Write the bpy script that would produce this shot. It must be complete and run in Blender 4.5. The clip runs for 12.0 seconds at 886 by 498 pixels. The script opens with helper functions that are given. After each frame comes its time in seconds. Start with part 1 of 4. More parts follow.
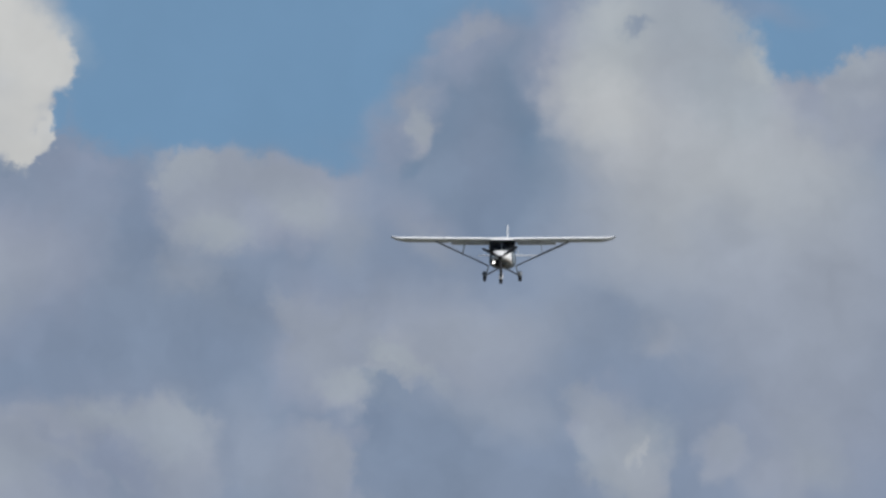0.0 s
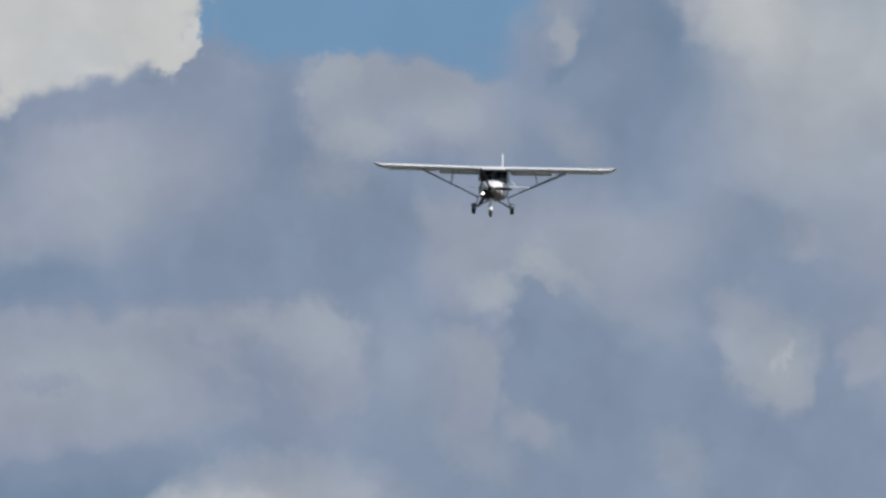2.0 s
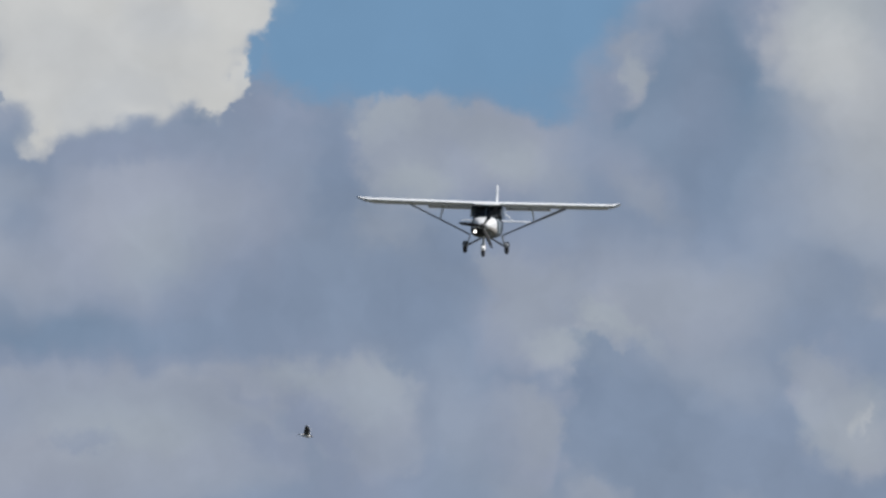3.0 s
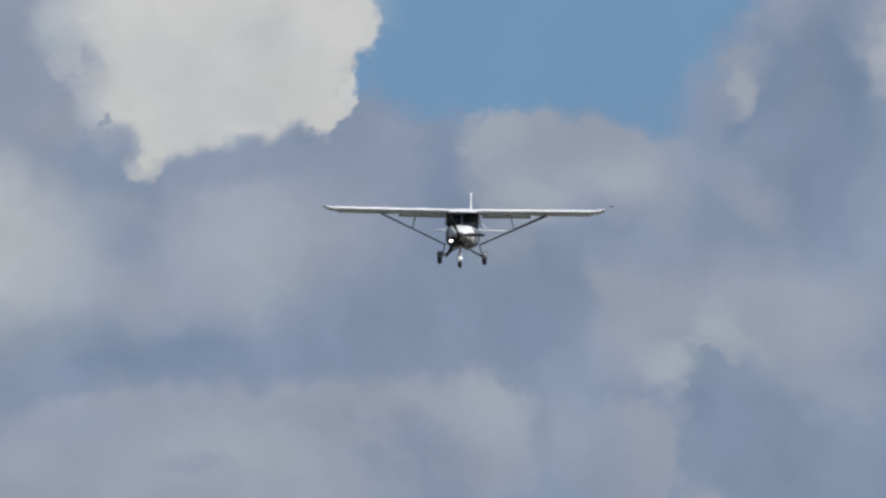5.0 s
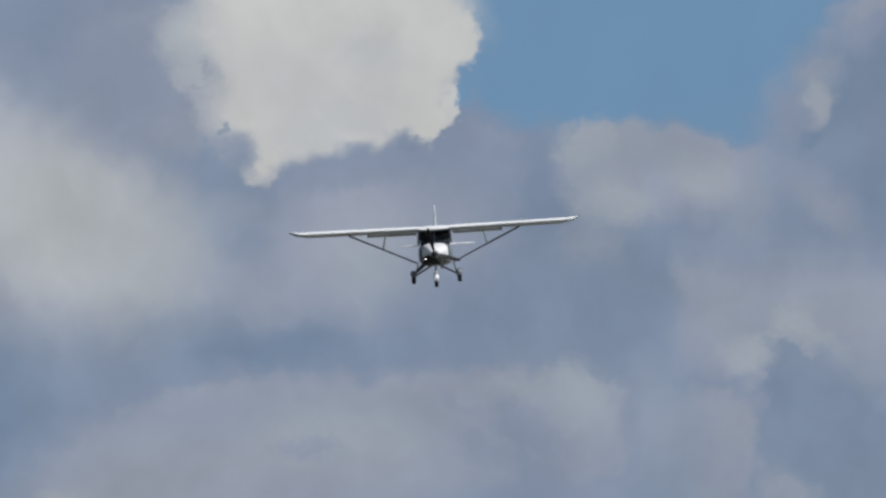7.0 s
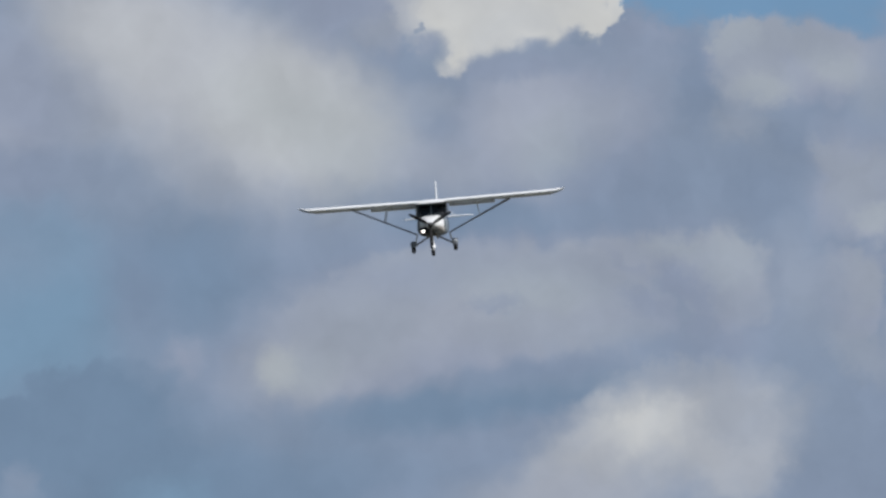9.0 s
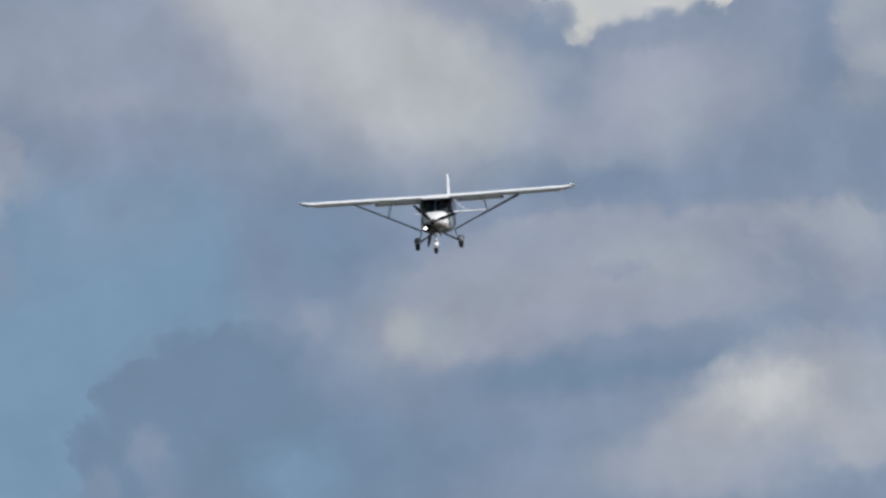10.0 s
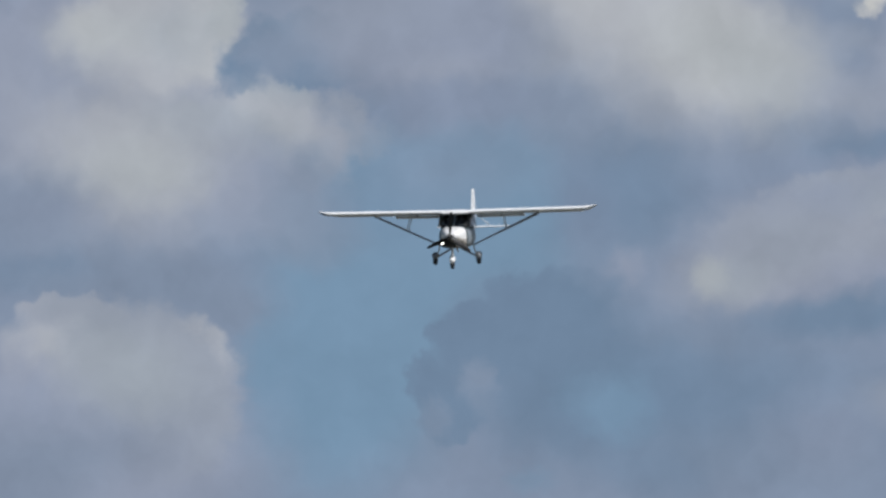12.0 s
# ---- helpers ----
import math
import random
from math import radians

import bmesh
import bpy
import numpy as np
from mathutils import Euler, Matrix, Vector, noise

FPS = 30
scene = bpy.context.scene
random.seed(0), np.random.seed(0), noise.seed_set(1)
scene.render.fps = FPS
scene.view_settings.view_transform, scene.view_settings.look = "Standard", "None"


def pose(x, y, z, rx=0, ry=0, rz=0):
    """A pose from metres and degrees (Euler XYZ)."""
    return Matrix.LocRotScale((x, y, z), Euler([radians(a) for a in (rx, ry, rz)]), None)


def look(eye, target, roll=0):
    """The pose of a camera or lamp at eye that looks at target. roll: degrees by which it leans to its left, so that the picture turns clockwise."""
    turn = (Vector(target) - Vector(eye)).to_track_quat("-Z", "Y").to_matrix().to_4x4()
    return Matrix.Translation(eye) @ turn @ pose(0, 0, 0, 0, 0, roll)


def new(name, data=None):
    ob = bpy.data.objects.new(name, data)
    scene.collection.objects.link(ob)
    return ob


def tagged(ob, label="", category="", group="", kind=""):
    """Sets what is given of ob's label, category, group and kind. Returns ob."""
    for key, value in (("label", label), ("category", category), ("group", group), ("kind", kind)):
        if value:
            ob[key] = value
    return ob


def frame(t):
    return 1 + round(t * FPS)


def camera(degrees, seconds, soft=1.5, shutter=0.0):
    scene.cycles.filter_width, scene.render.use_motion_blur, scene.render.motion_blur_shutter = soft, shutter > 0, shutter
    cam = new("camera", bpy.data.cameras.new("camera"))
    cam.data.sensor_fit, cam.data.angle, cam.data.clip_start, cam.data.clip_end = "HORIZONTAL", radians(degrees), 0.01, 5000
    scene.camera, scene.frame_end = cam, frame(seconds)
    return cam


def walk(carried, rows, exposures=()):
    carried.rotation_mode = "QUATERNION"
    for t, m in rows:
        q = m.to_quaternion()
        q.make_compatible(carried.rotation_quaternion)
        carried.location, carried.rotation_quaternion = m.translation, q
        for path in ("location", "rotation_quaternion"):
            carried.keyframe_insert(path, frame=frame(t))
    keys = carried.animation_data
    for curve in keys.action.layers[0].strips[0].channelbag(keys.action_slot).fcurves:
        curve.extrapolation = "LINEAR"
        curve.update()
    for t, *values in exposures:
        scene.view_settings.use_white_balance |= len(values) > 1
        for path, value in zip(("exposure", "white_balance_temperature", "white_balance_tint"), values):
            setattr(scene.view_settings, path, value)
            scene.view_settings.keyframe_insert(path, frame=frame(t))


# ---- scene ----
# The camera stands on the airfield and follows the aircraft with a long lens.
EYE = (0.0, 0.0, 1.7)
cam = camera(4.1, 12.0, soft=2.7)
walk(cam, [
    (0.0, look(EYE, (29.27, 2471.22, 258.83), 0.16)),
    (0.5, look(EYE, (21.71, 2464.53, 252.95), -0.04)),
    (1.0, look(EYE, (14.10, 2471.71, 247.15), 0.07)),
    (1.5, look(EYE, (6.83, 2470.89, 241.11), 0.00)),
    (2.0, look(EYE, (0.00, 2483.99, 240.88), 0.08)),
    (2.5, look(EYE, (-6.37, 2411.81, 239.18), 0.28)),
    (3.0, look(EYE, (-11.52, 2345.72, 237.73), 0.67)),
    (3.2, look(EYE, (-13.24, 2344.36, 238.50), 0.50)),
    (4.8, look(EYE, (-30.48, 2333.20, 239.09), -0.10)),
    (5.0, look(EYE, (-32.61, 2336.45, 239.81), -0.17)),
    (5.5, look(EYE, (-37.95, 2348.35, 242.40), -0.27)),
    (6.0, look(EYE, (-42.76, 2412.43, 250.29), 0.50)),
    (6.5, look(EYE, (-46.84, 2437.61, 253.27), -0.11)),
    (6.7, look(EYE, (-48.28, 2464.78, 254.91), -0.10)),
    (8.3, look(EYE, (-76.82, 2787.02, 266.28), -0.10)),
    (8.5, look(EYE, (-80.57, 2850.17, 269.06), -0.14)),
    (9.0, look(EYE, (-91.98, 2899.63, 266.58), -0.66)),
    (9.5, look(EYE, (-105.51, 2924.73, 264.37), -0.47)),
    (10.0, look(EYE, (-122.17, 2928.81, 261.55), -0.21)),
    (10.5, look(EYE, (-139.22, 2874.12, 255.98), 1.21)),
    (11.0, look(EYE, (-160.57, 2978.34, 264.52), -0.01)),
    (11.5, look(EYE, (-181.34, 3174.31, 279.19), -0.70)),
    (12.0, look(EYE, (-201.93, 3245.92, 279.80), 0.08)),
], exposures=((0.0, -0.04), (0.5, -0.06), (1.0, -0.05), (2.0, 0.00), (3.0, 0.01), (5.5, 0.01), (6.0, 0.04), (6.5, -0.07), (6.7, -0.10), (8.3, 0.00), (9.5, 0.05), (10.5, 0.03), (11.5, 0.00), (12.0, -0.03)))

# ---- world, sun ----
world = bpy.data.worlds.new("sky_light")
scene.world = world
world.use_nodes = True
wn = world.node_tree.nodes
wn.clear()
sky = wn.new("ShaderNodeTexSky")
sky.sky_type = "NISHITA"
sky.sun_disc = False
sky.sun_elevation = radians(49)
sky.sun_rotation = radians(108)
sky.air_density, sky.dust_density, sky.ozone_density = 1.0, 1.5, 1.0
wb = wn.new("ShaderNodeBackground")
wb.inputs["Strength"].default_value = 0.06
wo = wn.new("ShaderNodeOutputWorld")
world.node_tree.links.new(sky.outputs[0], wb.inputs[0])
world.node_tree.links.new(wb.outputs[0], wo.inputs[0])

sun_data = bpy.data.lights.new("sun", "SUN")
sun_data.energy, sun_data.angle, sun_data.color = 5.0, radians(0.53), (1.0, 0.98, 0.96)
sun = new("sun", sun_data)
sun.matrix_world = look((0, 0, 0), (-0.62, 0.20, -0.76))

# ---- materials ----


def srgb(r, g, b):
    return tuple((c / 255 / 12.92) if c < 10.3 else ((c / 255 + 0.055) / 1.055) ** 2.4 for c in (r, g, b)) + (1.0,)


def plain(name, colour, rough, metal=0.0, vary=0.12, scale=3.0, bump=0.0, coat=0.0):
    """A surface with variation at two scales and a fine relief."""
    m = bpy.data.materials.new(name)
    m.use_nodes = True
    nt = m.node_tree
    b = nt.nodes["Principled BSDF"]
    tc = nt.nodes.new("ShaderNodeTexCoord")
    big, fine = nt.nodes.new("ShaderNodeTexNoise"), nt.nodes.new("ShaderNodeTexNoise")
    big.inputs["Scale"].default_value, fine.inputs["Scale"].default_value = scale, scale * 14
    big.inputs["Detail"].default_value, fine.inputs["Detail"].default_value = 4, 3
    add = nt.nodes.new("ShaderNodeMath")
    add.operation = "MULTIPLY_ADD"
    add.inputs[1].default_value = 0.45
    ramp = nt.nodes.new("ShaderNodeMapRange")
    ramp.inputs[1].default_value, ramp.inputs[2].default_value = 0.45, 1.0
    ramp.inputs[3].default_value, ramp.inputs[4].default_value = 1 - vary, 1 + vary * 0.4
    mul = nt.nodes.new("ShaderNodeVectorMath")
    mul.operation = "SCALE"
    mul.inputs[0].default_value = colour
    for n in (big, fine):
        nt.links.new(tc.outputs["Object"], n.inputs["Vector"])
    nt.links.new(fine.outputs[0], add.inputs[0])
    nt.links.new(big.outputs[0], add.inputs[2])
    nt.links.new(add.outputs[0], ramp.inputs[0])
    nt.links.new(ramp.outputs[0], mul.inputs["Scale"])
    nt.links.new(mul.outputs[0], b.inputs["Base Color"])
    b.inputs["Roughness"].default_value, b.inputs["Metallic"].default_value = rough, metal
    b.inputs["Coat Weight"].default_value = coat
    if bump:
        bp = nt.nodes.new("ShaderNodeBump")
        bp.inputs["Strength"].default_value, bp.inputs["Distance"].default_value = bump, 0.01
        nt.links.new(fine.outputs[0], bp.inputs["Height"])
        nt.links.new(bp.outputs[0], b.inputs["Normal"])
    return m


def clear(name, tint, rough=0.03, mix=0.75):
    """Thin tinted glazing: sees through, with a glossy face."""
    m = bpy.data.materials.new(name)
    m.use_nodes = True
    nt = m.node_tree
    nt.nodes.clear()
    tr, gl = nt.nodes.new("ShaderNodeBsdfTransparent"), nt.nodes.new("ShaderNodeBsdfGlossy")
    fr, mx, out = nt.nodes.new("ShaderNodeFresnel"), nt.nodes.new("ShaderNodeMixShader"), nt.nodes.new("ShaderNodeOutputMaterial")
    fr.inputs[0].default_value = 1.45
    tr.inputs[0].default_value = (*tint, 1)
    gl.inputs["Roughness"].default_value = rough
    nt.links.new(fr.outputs[0], mx.inputs[0])
    nt.links.new(tr.outputs[0], mx.inputs[1])
    nt.links.new(gl.outputs[0], mx.inputs[2])
    nt.links.new(mx.outputs[0], out.inputs[0])
    return m


def lit(name, colour, strength):
    m = bpy.data.materials.new(name)
    m.use_nodes = True
    b = m.node_tree.nodes["Principled BSDF"]
    b.inputs["Base Color"].default_value = (0.8, 0.8, 0.8, 1)
    b.inputs["Emission Color"].default_value = (*colour, 1)
    b.inputs["Emission Strength"].default_value = strength
    return m


PAINT = plain("white_gelcoat", (0.79, 0.80, 0.81), 0.36, vary=0.10, scale=2.2, coat=0.3)
# cowling white with underside shade and ground bounce mixed into the colour
SHADED_PAINT = plain("shaded_white_paint", (0.30, 0.285, 0.27), 0.5, vary=0.45, scale=5.0)
FABRIC = plain("white_wing_fabric", (0.73, 0.75, 0.77), 0.55, vary=0.10, scale=1.6, bump=0.08)
# white fin paint, greyed in its colour for haze and shade
FIN = plain("hazed_white_fin_paint", (0.60, 0.63, 0.67), 0.45, vary=0.22, scale=3.0)
SHEET = plain("blue_grey_panel", (0.19, 0.225, 0.26), 0.35, vary=0.2, scale=3)
TUBE = plain("grey_painted_tube", (0.235, 0.245, 0.285), 0.45, vary=0.2, scale=6)
TUBE_LIGHT = plain("pale_tube", (0.55, 0.57, 0.58), 0.4, vary=0.15, scale=6)
RUBBER = plain("black_rubber", (0.036, 0.037, 0.041), 0.85, vary=0.3, scale=10, bump=0.2)
GUARD = plain("grey_wheel_guard", (0.21, 0.23, 0.255), 0.5, vary=0.2, scale=6)
ALLOY = plain("dull_alloy", (0.45, 0.45, 0.46), 0.4, metal=0.9, vary=0.2, scale=9)
BLADE = plain("black_composite", (0.010, 0.010, 0.012), 0.55, vary=0.2, scale=8)
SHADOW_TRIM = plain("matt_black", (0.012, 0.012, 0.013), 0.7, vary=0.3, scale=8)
CABIN = plain("charcoal_trim", (0.02, 0.022, 0.026), 0.8, vary=0.3, scale=7)
SEAT = plain("dark_seat_cloth", (0.03, 0.032, 0.04), 0.9, vary=0.3, scale=12)
STEEL = plain("heat_stained_steel", (0.22, 0.19, 0.16), 0.45, metal=0.8, vary=0.3, scale=9)
GLASS = clear("tinted_screen", (0.55, 0.62, 0.66))
GLASS_SIDE = clear("clear_door_glazing", (0.72, 0.80, 0.84))
LAMP = lit("landing_lamp_glow", (1.0, 0.98, 0.92), 4.0)
FEATHER = plain("white_feather", (0.72, 0.71, 0.69), 0.8, vary=0.2, scale=14)
# grey of head and tail; under the white wings it stands for shade
FEATHER_DARK = plain("grey_feather", (0.07, 0.07, 0.075), 0.85, vary=0.3, scale=14)
FEATHER_DUN = plain("grey_brown_feather", (0.15, 0.145, 0.14), 0.85, vary=0.3, scale=14)
BEAK = plain("horn_beak", (0.25, 0.16, 0.05), 0.5, vary=0.2, scale=20)
GRASS = plain("dry_mown_grass", (0.078, 0.080, 0.064), 0.9, vary=0.5, scale=0.04, bump=0.3)

# ---- sky backdrop: a far sheet of cloud, in units of about a ninth of a metre ----
UNIT = 0.11414
SKY, SKY_LOW = srgb(117, 148, 179), srgb(123, 149, 174)
WHITE, BRIGHT, LIGHT, PALE = srgb(193, 195, 196), srgb(184, 188, 193), srgb(170, 175, 184), srgb(157, 164, 178)
SILVER, PEARL, GREY, HAZE, SLATE = srgb(170, 177, 183), srgb(157, 166, 177), srgb(148, 157, 172), srgb(137, 148, 169), srgb(126, 141, 164)
MIDDLE, DUSK, DARK = srgb(145, 154, 173), srgb(131, 145, 166), srgb(117, 137, 161)

cloud_mat = bpy.data.materials.new("cloudy_sky")
cloud_mat.use_nodes = True
ct = cloud_mat.node_tree
ct.nodes.clear()


def node(kind, **values):
    n = ct.nodes.new(kind)
    for key, value in values.items():
        n.inputs[key].default_value = value
    return n


def vec(op, a, b=None, scale=None):
    n = ct.nodes.new("ShaderNodeVectorMath")
    n.operation = op
    for i, v in ((0, a), (1, b)):
        if isinstance(v, tuple):
            n.inputs[i].default_value = v
        elif v is not None:
            ct.links.new(v, n.inputs[i])
    if scale is not None:
        n.inputs["Scale"].default_value = scale
    return n.outputs[0] if op not in ("LENGTH",) else n.outputs["Value"]


def eddies(vector, scale, detail, rough=0.55):
    n = node("ShaderNodeTexNoise", Scale=scale, Detail=detail, Roughness=rough)
    ct.links.new(vector, n.inputs["Vector"])
    return n


base = vec("SCALE", ct.nodes.new("ShaderNodeTexCoord").outputs["Object"], scale=1 / (UNIT * 100))
wide = vec("SCALE", vec("SUBTRACT", eddies(base, 0.55, 3).outputs["Color"], (0.5, 0.5, 0.5)), scale=0.9)
curl = vec("SCALE", vec("SUBTRACT", eddies(base, 1.7, 5, 0.45).outputs["Color"], (0.5, 0.5, 0.5)), scale=1.0)
soft = vec("ADD", vec("ADD", base, wide), vec("SCALE", curl, scale=0.4))
billow = vec("ADD", vec("ADD", base, vec("SCALE", wide, scale=0.3)), curl)
lace = vec("SCALE", vec("SUBTRACT", eddies(base, 5.5, 4, 0.55).outputs["Color"], (0.5, 0.5, 0.5)), scale=0.42)
near = vec("ADD", vec("ADD", base, vec("SCALE", curl, scale=0.4)), lace)
haze = vec("ADD", vec("ADD", base, vec("SCALE", wide, scale=0.4)), vec("SCALE", curl, scale=0.6))
tint = node("ShaderNodeRGB")
tint.outputs[0].default_value = srgb(132, 146, 168)
colour_now = tint.outputs[0]


def puff_group(fades):
    """The node group of one puff; fades: crisp on its upper side, thinning out towards its foot."""
    g = bpy.data.node_groups.new("puff_thinning" if fades else "puff_round", "ShaderNodeTree")
    for name, kind in (("Colour", "NodeSocketColor"), ("Where", "NodeSocketVector"), ("Middle", "NodeSocketVector"), ("Lean", "NodeSocketVector"),
                       ("Size", "NodeSocketVector"), ("Tone", "NodeSocketColor"), ("Rim", "NodeSocketFloat"), ("Core", "NodeSocketFloat"), ("Density", "NodeSocketFloat")):
        g.interface.new_socket(name, in_out="INPUT", socket_type=kind)
    g.interface.new_socket("Colour", in_out="OUTPUT", socket_type="NodeSocketColor")
    a, z = g.nodes.new("NodeGroupInput"), g.nodes.new("NodeGroupOutput")
    m = g.nodes.new("ShaderNodeMapping")
    m.vector_type = "TEXTURE"
    # what lies behind nudges the edge by a hair, which also keeps the layers in order
    nudge = g.nodes.new("ShaderNodeVectorMath")
    nudge.operation = "MULTIPLY_ADD"
    nudge.inputs[1].default_value = (0.001, 0.0, 0.001)
    g.links.new(a.outputs["Colour"], nudge.inputs[0])
    g.links.new(a.outputs["Where"], nudge.inputs[2])
    g.links.new(nudge.outputs[0], m.inputs["Vector"])
    for name, socket in (("Middle", "Location"), ("Lean", "Rotation"), ("Size", "Scale")):
        g.links.new(a.outputs[name], m.inputs[socket])
    far = g.nodes.new("ShaderNodeVectorMath")
    far.operation = "LENGTH"
    g.links.new(m.outputs[0], far.inputs[0])
    r = g.nodes.new("ShaderNodeMapRange")
    r.interpolation_type = "SMOOTHSTEP"
    r.inputs[3].default_value = 0.0
    g.links.new(far.outputs["Value"], r.inputs[0])
    for name, socket in (("Rim", 1), ("Core", 2), ("Density", 4)):
        g.links.new(a.outputs[name], r.inputs[socket])
    amount = r.outputs[0]
    if fades:
        cut = g.nodes.new("ShaderNodeSeparateXYZ")
        g.links.new(m.outputs[0], cut.inputs[0])
        thin = g.nodes.new("ShaderNodeMapRange")
        thin.interpolation_type = "SMOOTHSTEP"
        thin.inputs[1].default_value, thin.inputs[2].default_value = -1.0, 0.5
        g.links.new(cut.outputs[2], thin.inputs[0])
        both = g.nodes.new("ShaderNodeMath")
        both.operation = "MULTIPLY"
        g.links.new(amount, both.inputs[0])
        g.links.new(thin.outputs[0], both.inputs[1])
        amount = both.outputs[0]
    mx = g.nodes.new("ShaderNodeMix")
    mx.data_type = "RGBA"
    g.links.new(amount, mx.inputs[0])
    g.links.new(a.outputs["Colour"], mx.inputs[6])
    g.links.new(a.outputs["Tone"], mx.inputs[7])
    g.links.new(mx.outputs[2], z.inputs[0])
    return g


ROUND, THINNING = puff_group(False), puff_group(True)


def puff(x, z, rx, rz, angle, tone, edge, density, where, fades=False):
    """Lays one mass of cloud, or an opening in it, over what is there: its middle, half sizes, lean and tone."""
    global colour_now
    n = ct.nodes.new("ShaderNodeGroup")
    n.node_tree = THINNING if fades else ROUND
    n.inputs["Middle"].default_value = (x / 100, 0, z / 100)
    n.inputs["Lean"].default_value = (0, radians(-angle), 0)
    n.inputs["Size"].default_value = (rx / 100, 50, rz / 100)
    n.inputs["Tone"].default_value = tone
    n.inputs["Rim"].default_value, n.inputs["Core"].default_value = 1 + 0.35 * edge, 1 - edge
    n.inputs["Density"].default_value = density
    ct.links.new(colour_now, n.inputs["Colour"])
    ct.links.new(where, n.inputs["Where"])
    colour_now = n.outputs[0]


# openings of blue sky
puff(-97, 595, 427, 248, 0, SKY, 0.3, 1.0, soft)
puff(-195, 406, 189, 99, -8.0, SKY, 0.5, 1.0, soft)
puff(33, 406, 159, 104, -10.0, SKY, 0.6, 0.9, soft)
puff(112, 516, 169, 149, -20.0, SKY, 0.6, 0.9, soft)
puff(957, 598, 248, 129, 0, SKY, 0.5, 1.0, billow)
puff(273, 598, 176, 59, 0, SKY, 0.6, 0.8, soft)
puff(-1693, -193, 282, 200, 20.0, SKY_LOW, 0.7, 1.0, soft)
puff(-1917, -297, 282, 305, 0, SKY_LOW, 0.6, 1.0, soft)
puff(-1848, -532, 129, 176, 0, SKY_LOW, 0.6, 0.9, soft)
puff(-1995, -586, 261, 339, -8.0, SKY_LOW, 0.6, 1.0, soft)
puff(-1800, -273, 443, 235, 0, SKY_LOW, 0.8, 0.9, soft)
puff(-1957, -117, 222, 104, 0, SKY_LOW, 0.9, 0.7, soft)
# great bank to the east
puff(341, 367, 169, 229, -12.0, DARK, 0.8, 0.95, soft)
puff(272, 278, 149, 99, 0, DUSK, 0.9, 0.6, soft)
puff(580, 487, 199, 149, 0, MIDDLE, 0.45, 1.0, billow)
puff(759, 378, 258, 179, 0, PALE, 0.35, 1.0, billow)
puff(649, 547, 109, 80, 0, PALE, 0.4, 0.9, billow)
puff(480, 467, 60, 109, -10.0, PALE, 0.5, 0.7, billow)
puff(540, 437, 109, 99, 0, BRIGHT, 0.8, 0.8, billow)
puff(709, 408, 119, 99, 0, BRIGHT, 0.9, 0.5, billow)
puff(699, 497, 109, 70, 0, LIGHT, 0.7, 0.7, billow)
puff(759, 289, 219, 179, 0, LIGHT, 0.9, 0.7, soft)
puff(889, 140, 258, 258, 0, PALE, 0.9, 0.8, soft)
puff(967, 429, 114, 99, 0, MIDDLE, 0.4, 1.0, billow)
puff(977, 468, 70, 45, 0, LIGHT, 0.6, 0.7, billow)
puff(579, 557, 35, 18, 0, DUSK, 0.7, 0.7, billow)
puff(301, 516, 99, 60, 25.0, MIDDLE, 0.5, 0.8, billow, True)
puff(222, 436, 50, 50, 20.0, MIDDLE, 0.7, 0.6, billow)
puff(207, 372, 34, 36, 0, PALE, 0.7, 0.9, billow)
puff(197, 317, 22, 30, -20.0, DARK, 0.7, 0.6, billow)
puff(172, 392, 60, 60, 30.0, MIDDLE, 0.8, 0.5, billow)
puff(600, 129, 149, 189, -15.0, DUSK, 0.9, 0.65, soft)
puff(919, -138, 239, 189, 0, MIDDLE, 0.9, 0.85, soft)
puff(850, -228, 80, 60, 0, PALE, 0.8, 0.5, billow)
# middle bank
puff(-583, 130, 230, 170, 0, MIDDLE, 0.8, 0.75, soft)
puff(-583, 130, 140, 110, 0, PALE, 0.9, 0.35, soft)
puff(-294, 100, 80, 190, 8.0, DUSK, 0.9, 0.85, soft)
puff(-124, -29, 250, 120, 0, DUSK, 0.9, 0.7, soft)
puff(-603, -85, 289, 45, -2.0, DARK, 0.85, 0.6, soft)
puff(-64, 250, 190, 95, -6.0, MIDDLE, 0.45, 0.9, billow)
puff(-134, 245, 90, 130, 88.0, MIDDLE, 0.18, 1.0, billow, True)
puff(-144, 260, 70, 90, 80.0, PALE, 0.4, 0.5, billow, True)
puff(-154, 200, 65, 42, 0, LIGHT, 0.9, 0.65, soft)
puff(6, 241, 85, 60, 0, PALE, 0.9, 0.8, soft)
puff(-44, 295, 175, 45, -8.0, PALE, 0.6, 0.45, billow, True)
puff(-224, 310, 50, 35, 0, PALE, 0.5, 0.4, billow, True)
puff(215, 211, 130, 40, -35.0, MIDDLE, 0.9, 0.6, soft)
puff(196, 11, 230, 130, 0, MIDDLE, 0.9, 0.7, soft)
puff(36, 11, 90, 130, 20.0, MIDDLE, 0.7, 0.85, soft)
puff(76, -79, 60, 40, -20.0, PALE, 0.7, 0.8, billow)
puff(16, -79, 50, 50, 0, MIDDLE, 0.8, 0.5, billow)
puff(275, 1, 150, 80, -10.0, MIDDLE, 0.8, 0.9, soft)
puff(276, -19, 90, 50, -10.0, PALE, 0.9, 0.4, soft)
puff(181, -14, 65, 38, -20.0, PALE, 0.6, 0.9, billow)
puff(146, -29, 26, 20, 0, LIGHT, 0.8, 0.7, billow)
puff(226, -198, 130, 150, 0, DUSK, 0.7, 0.95, soft)
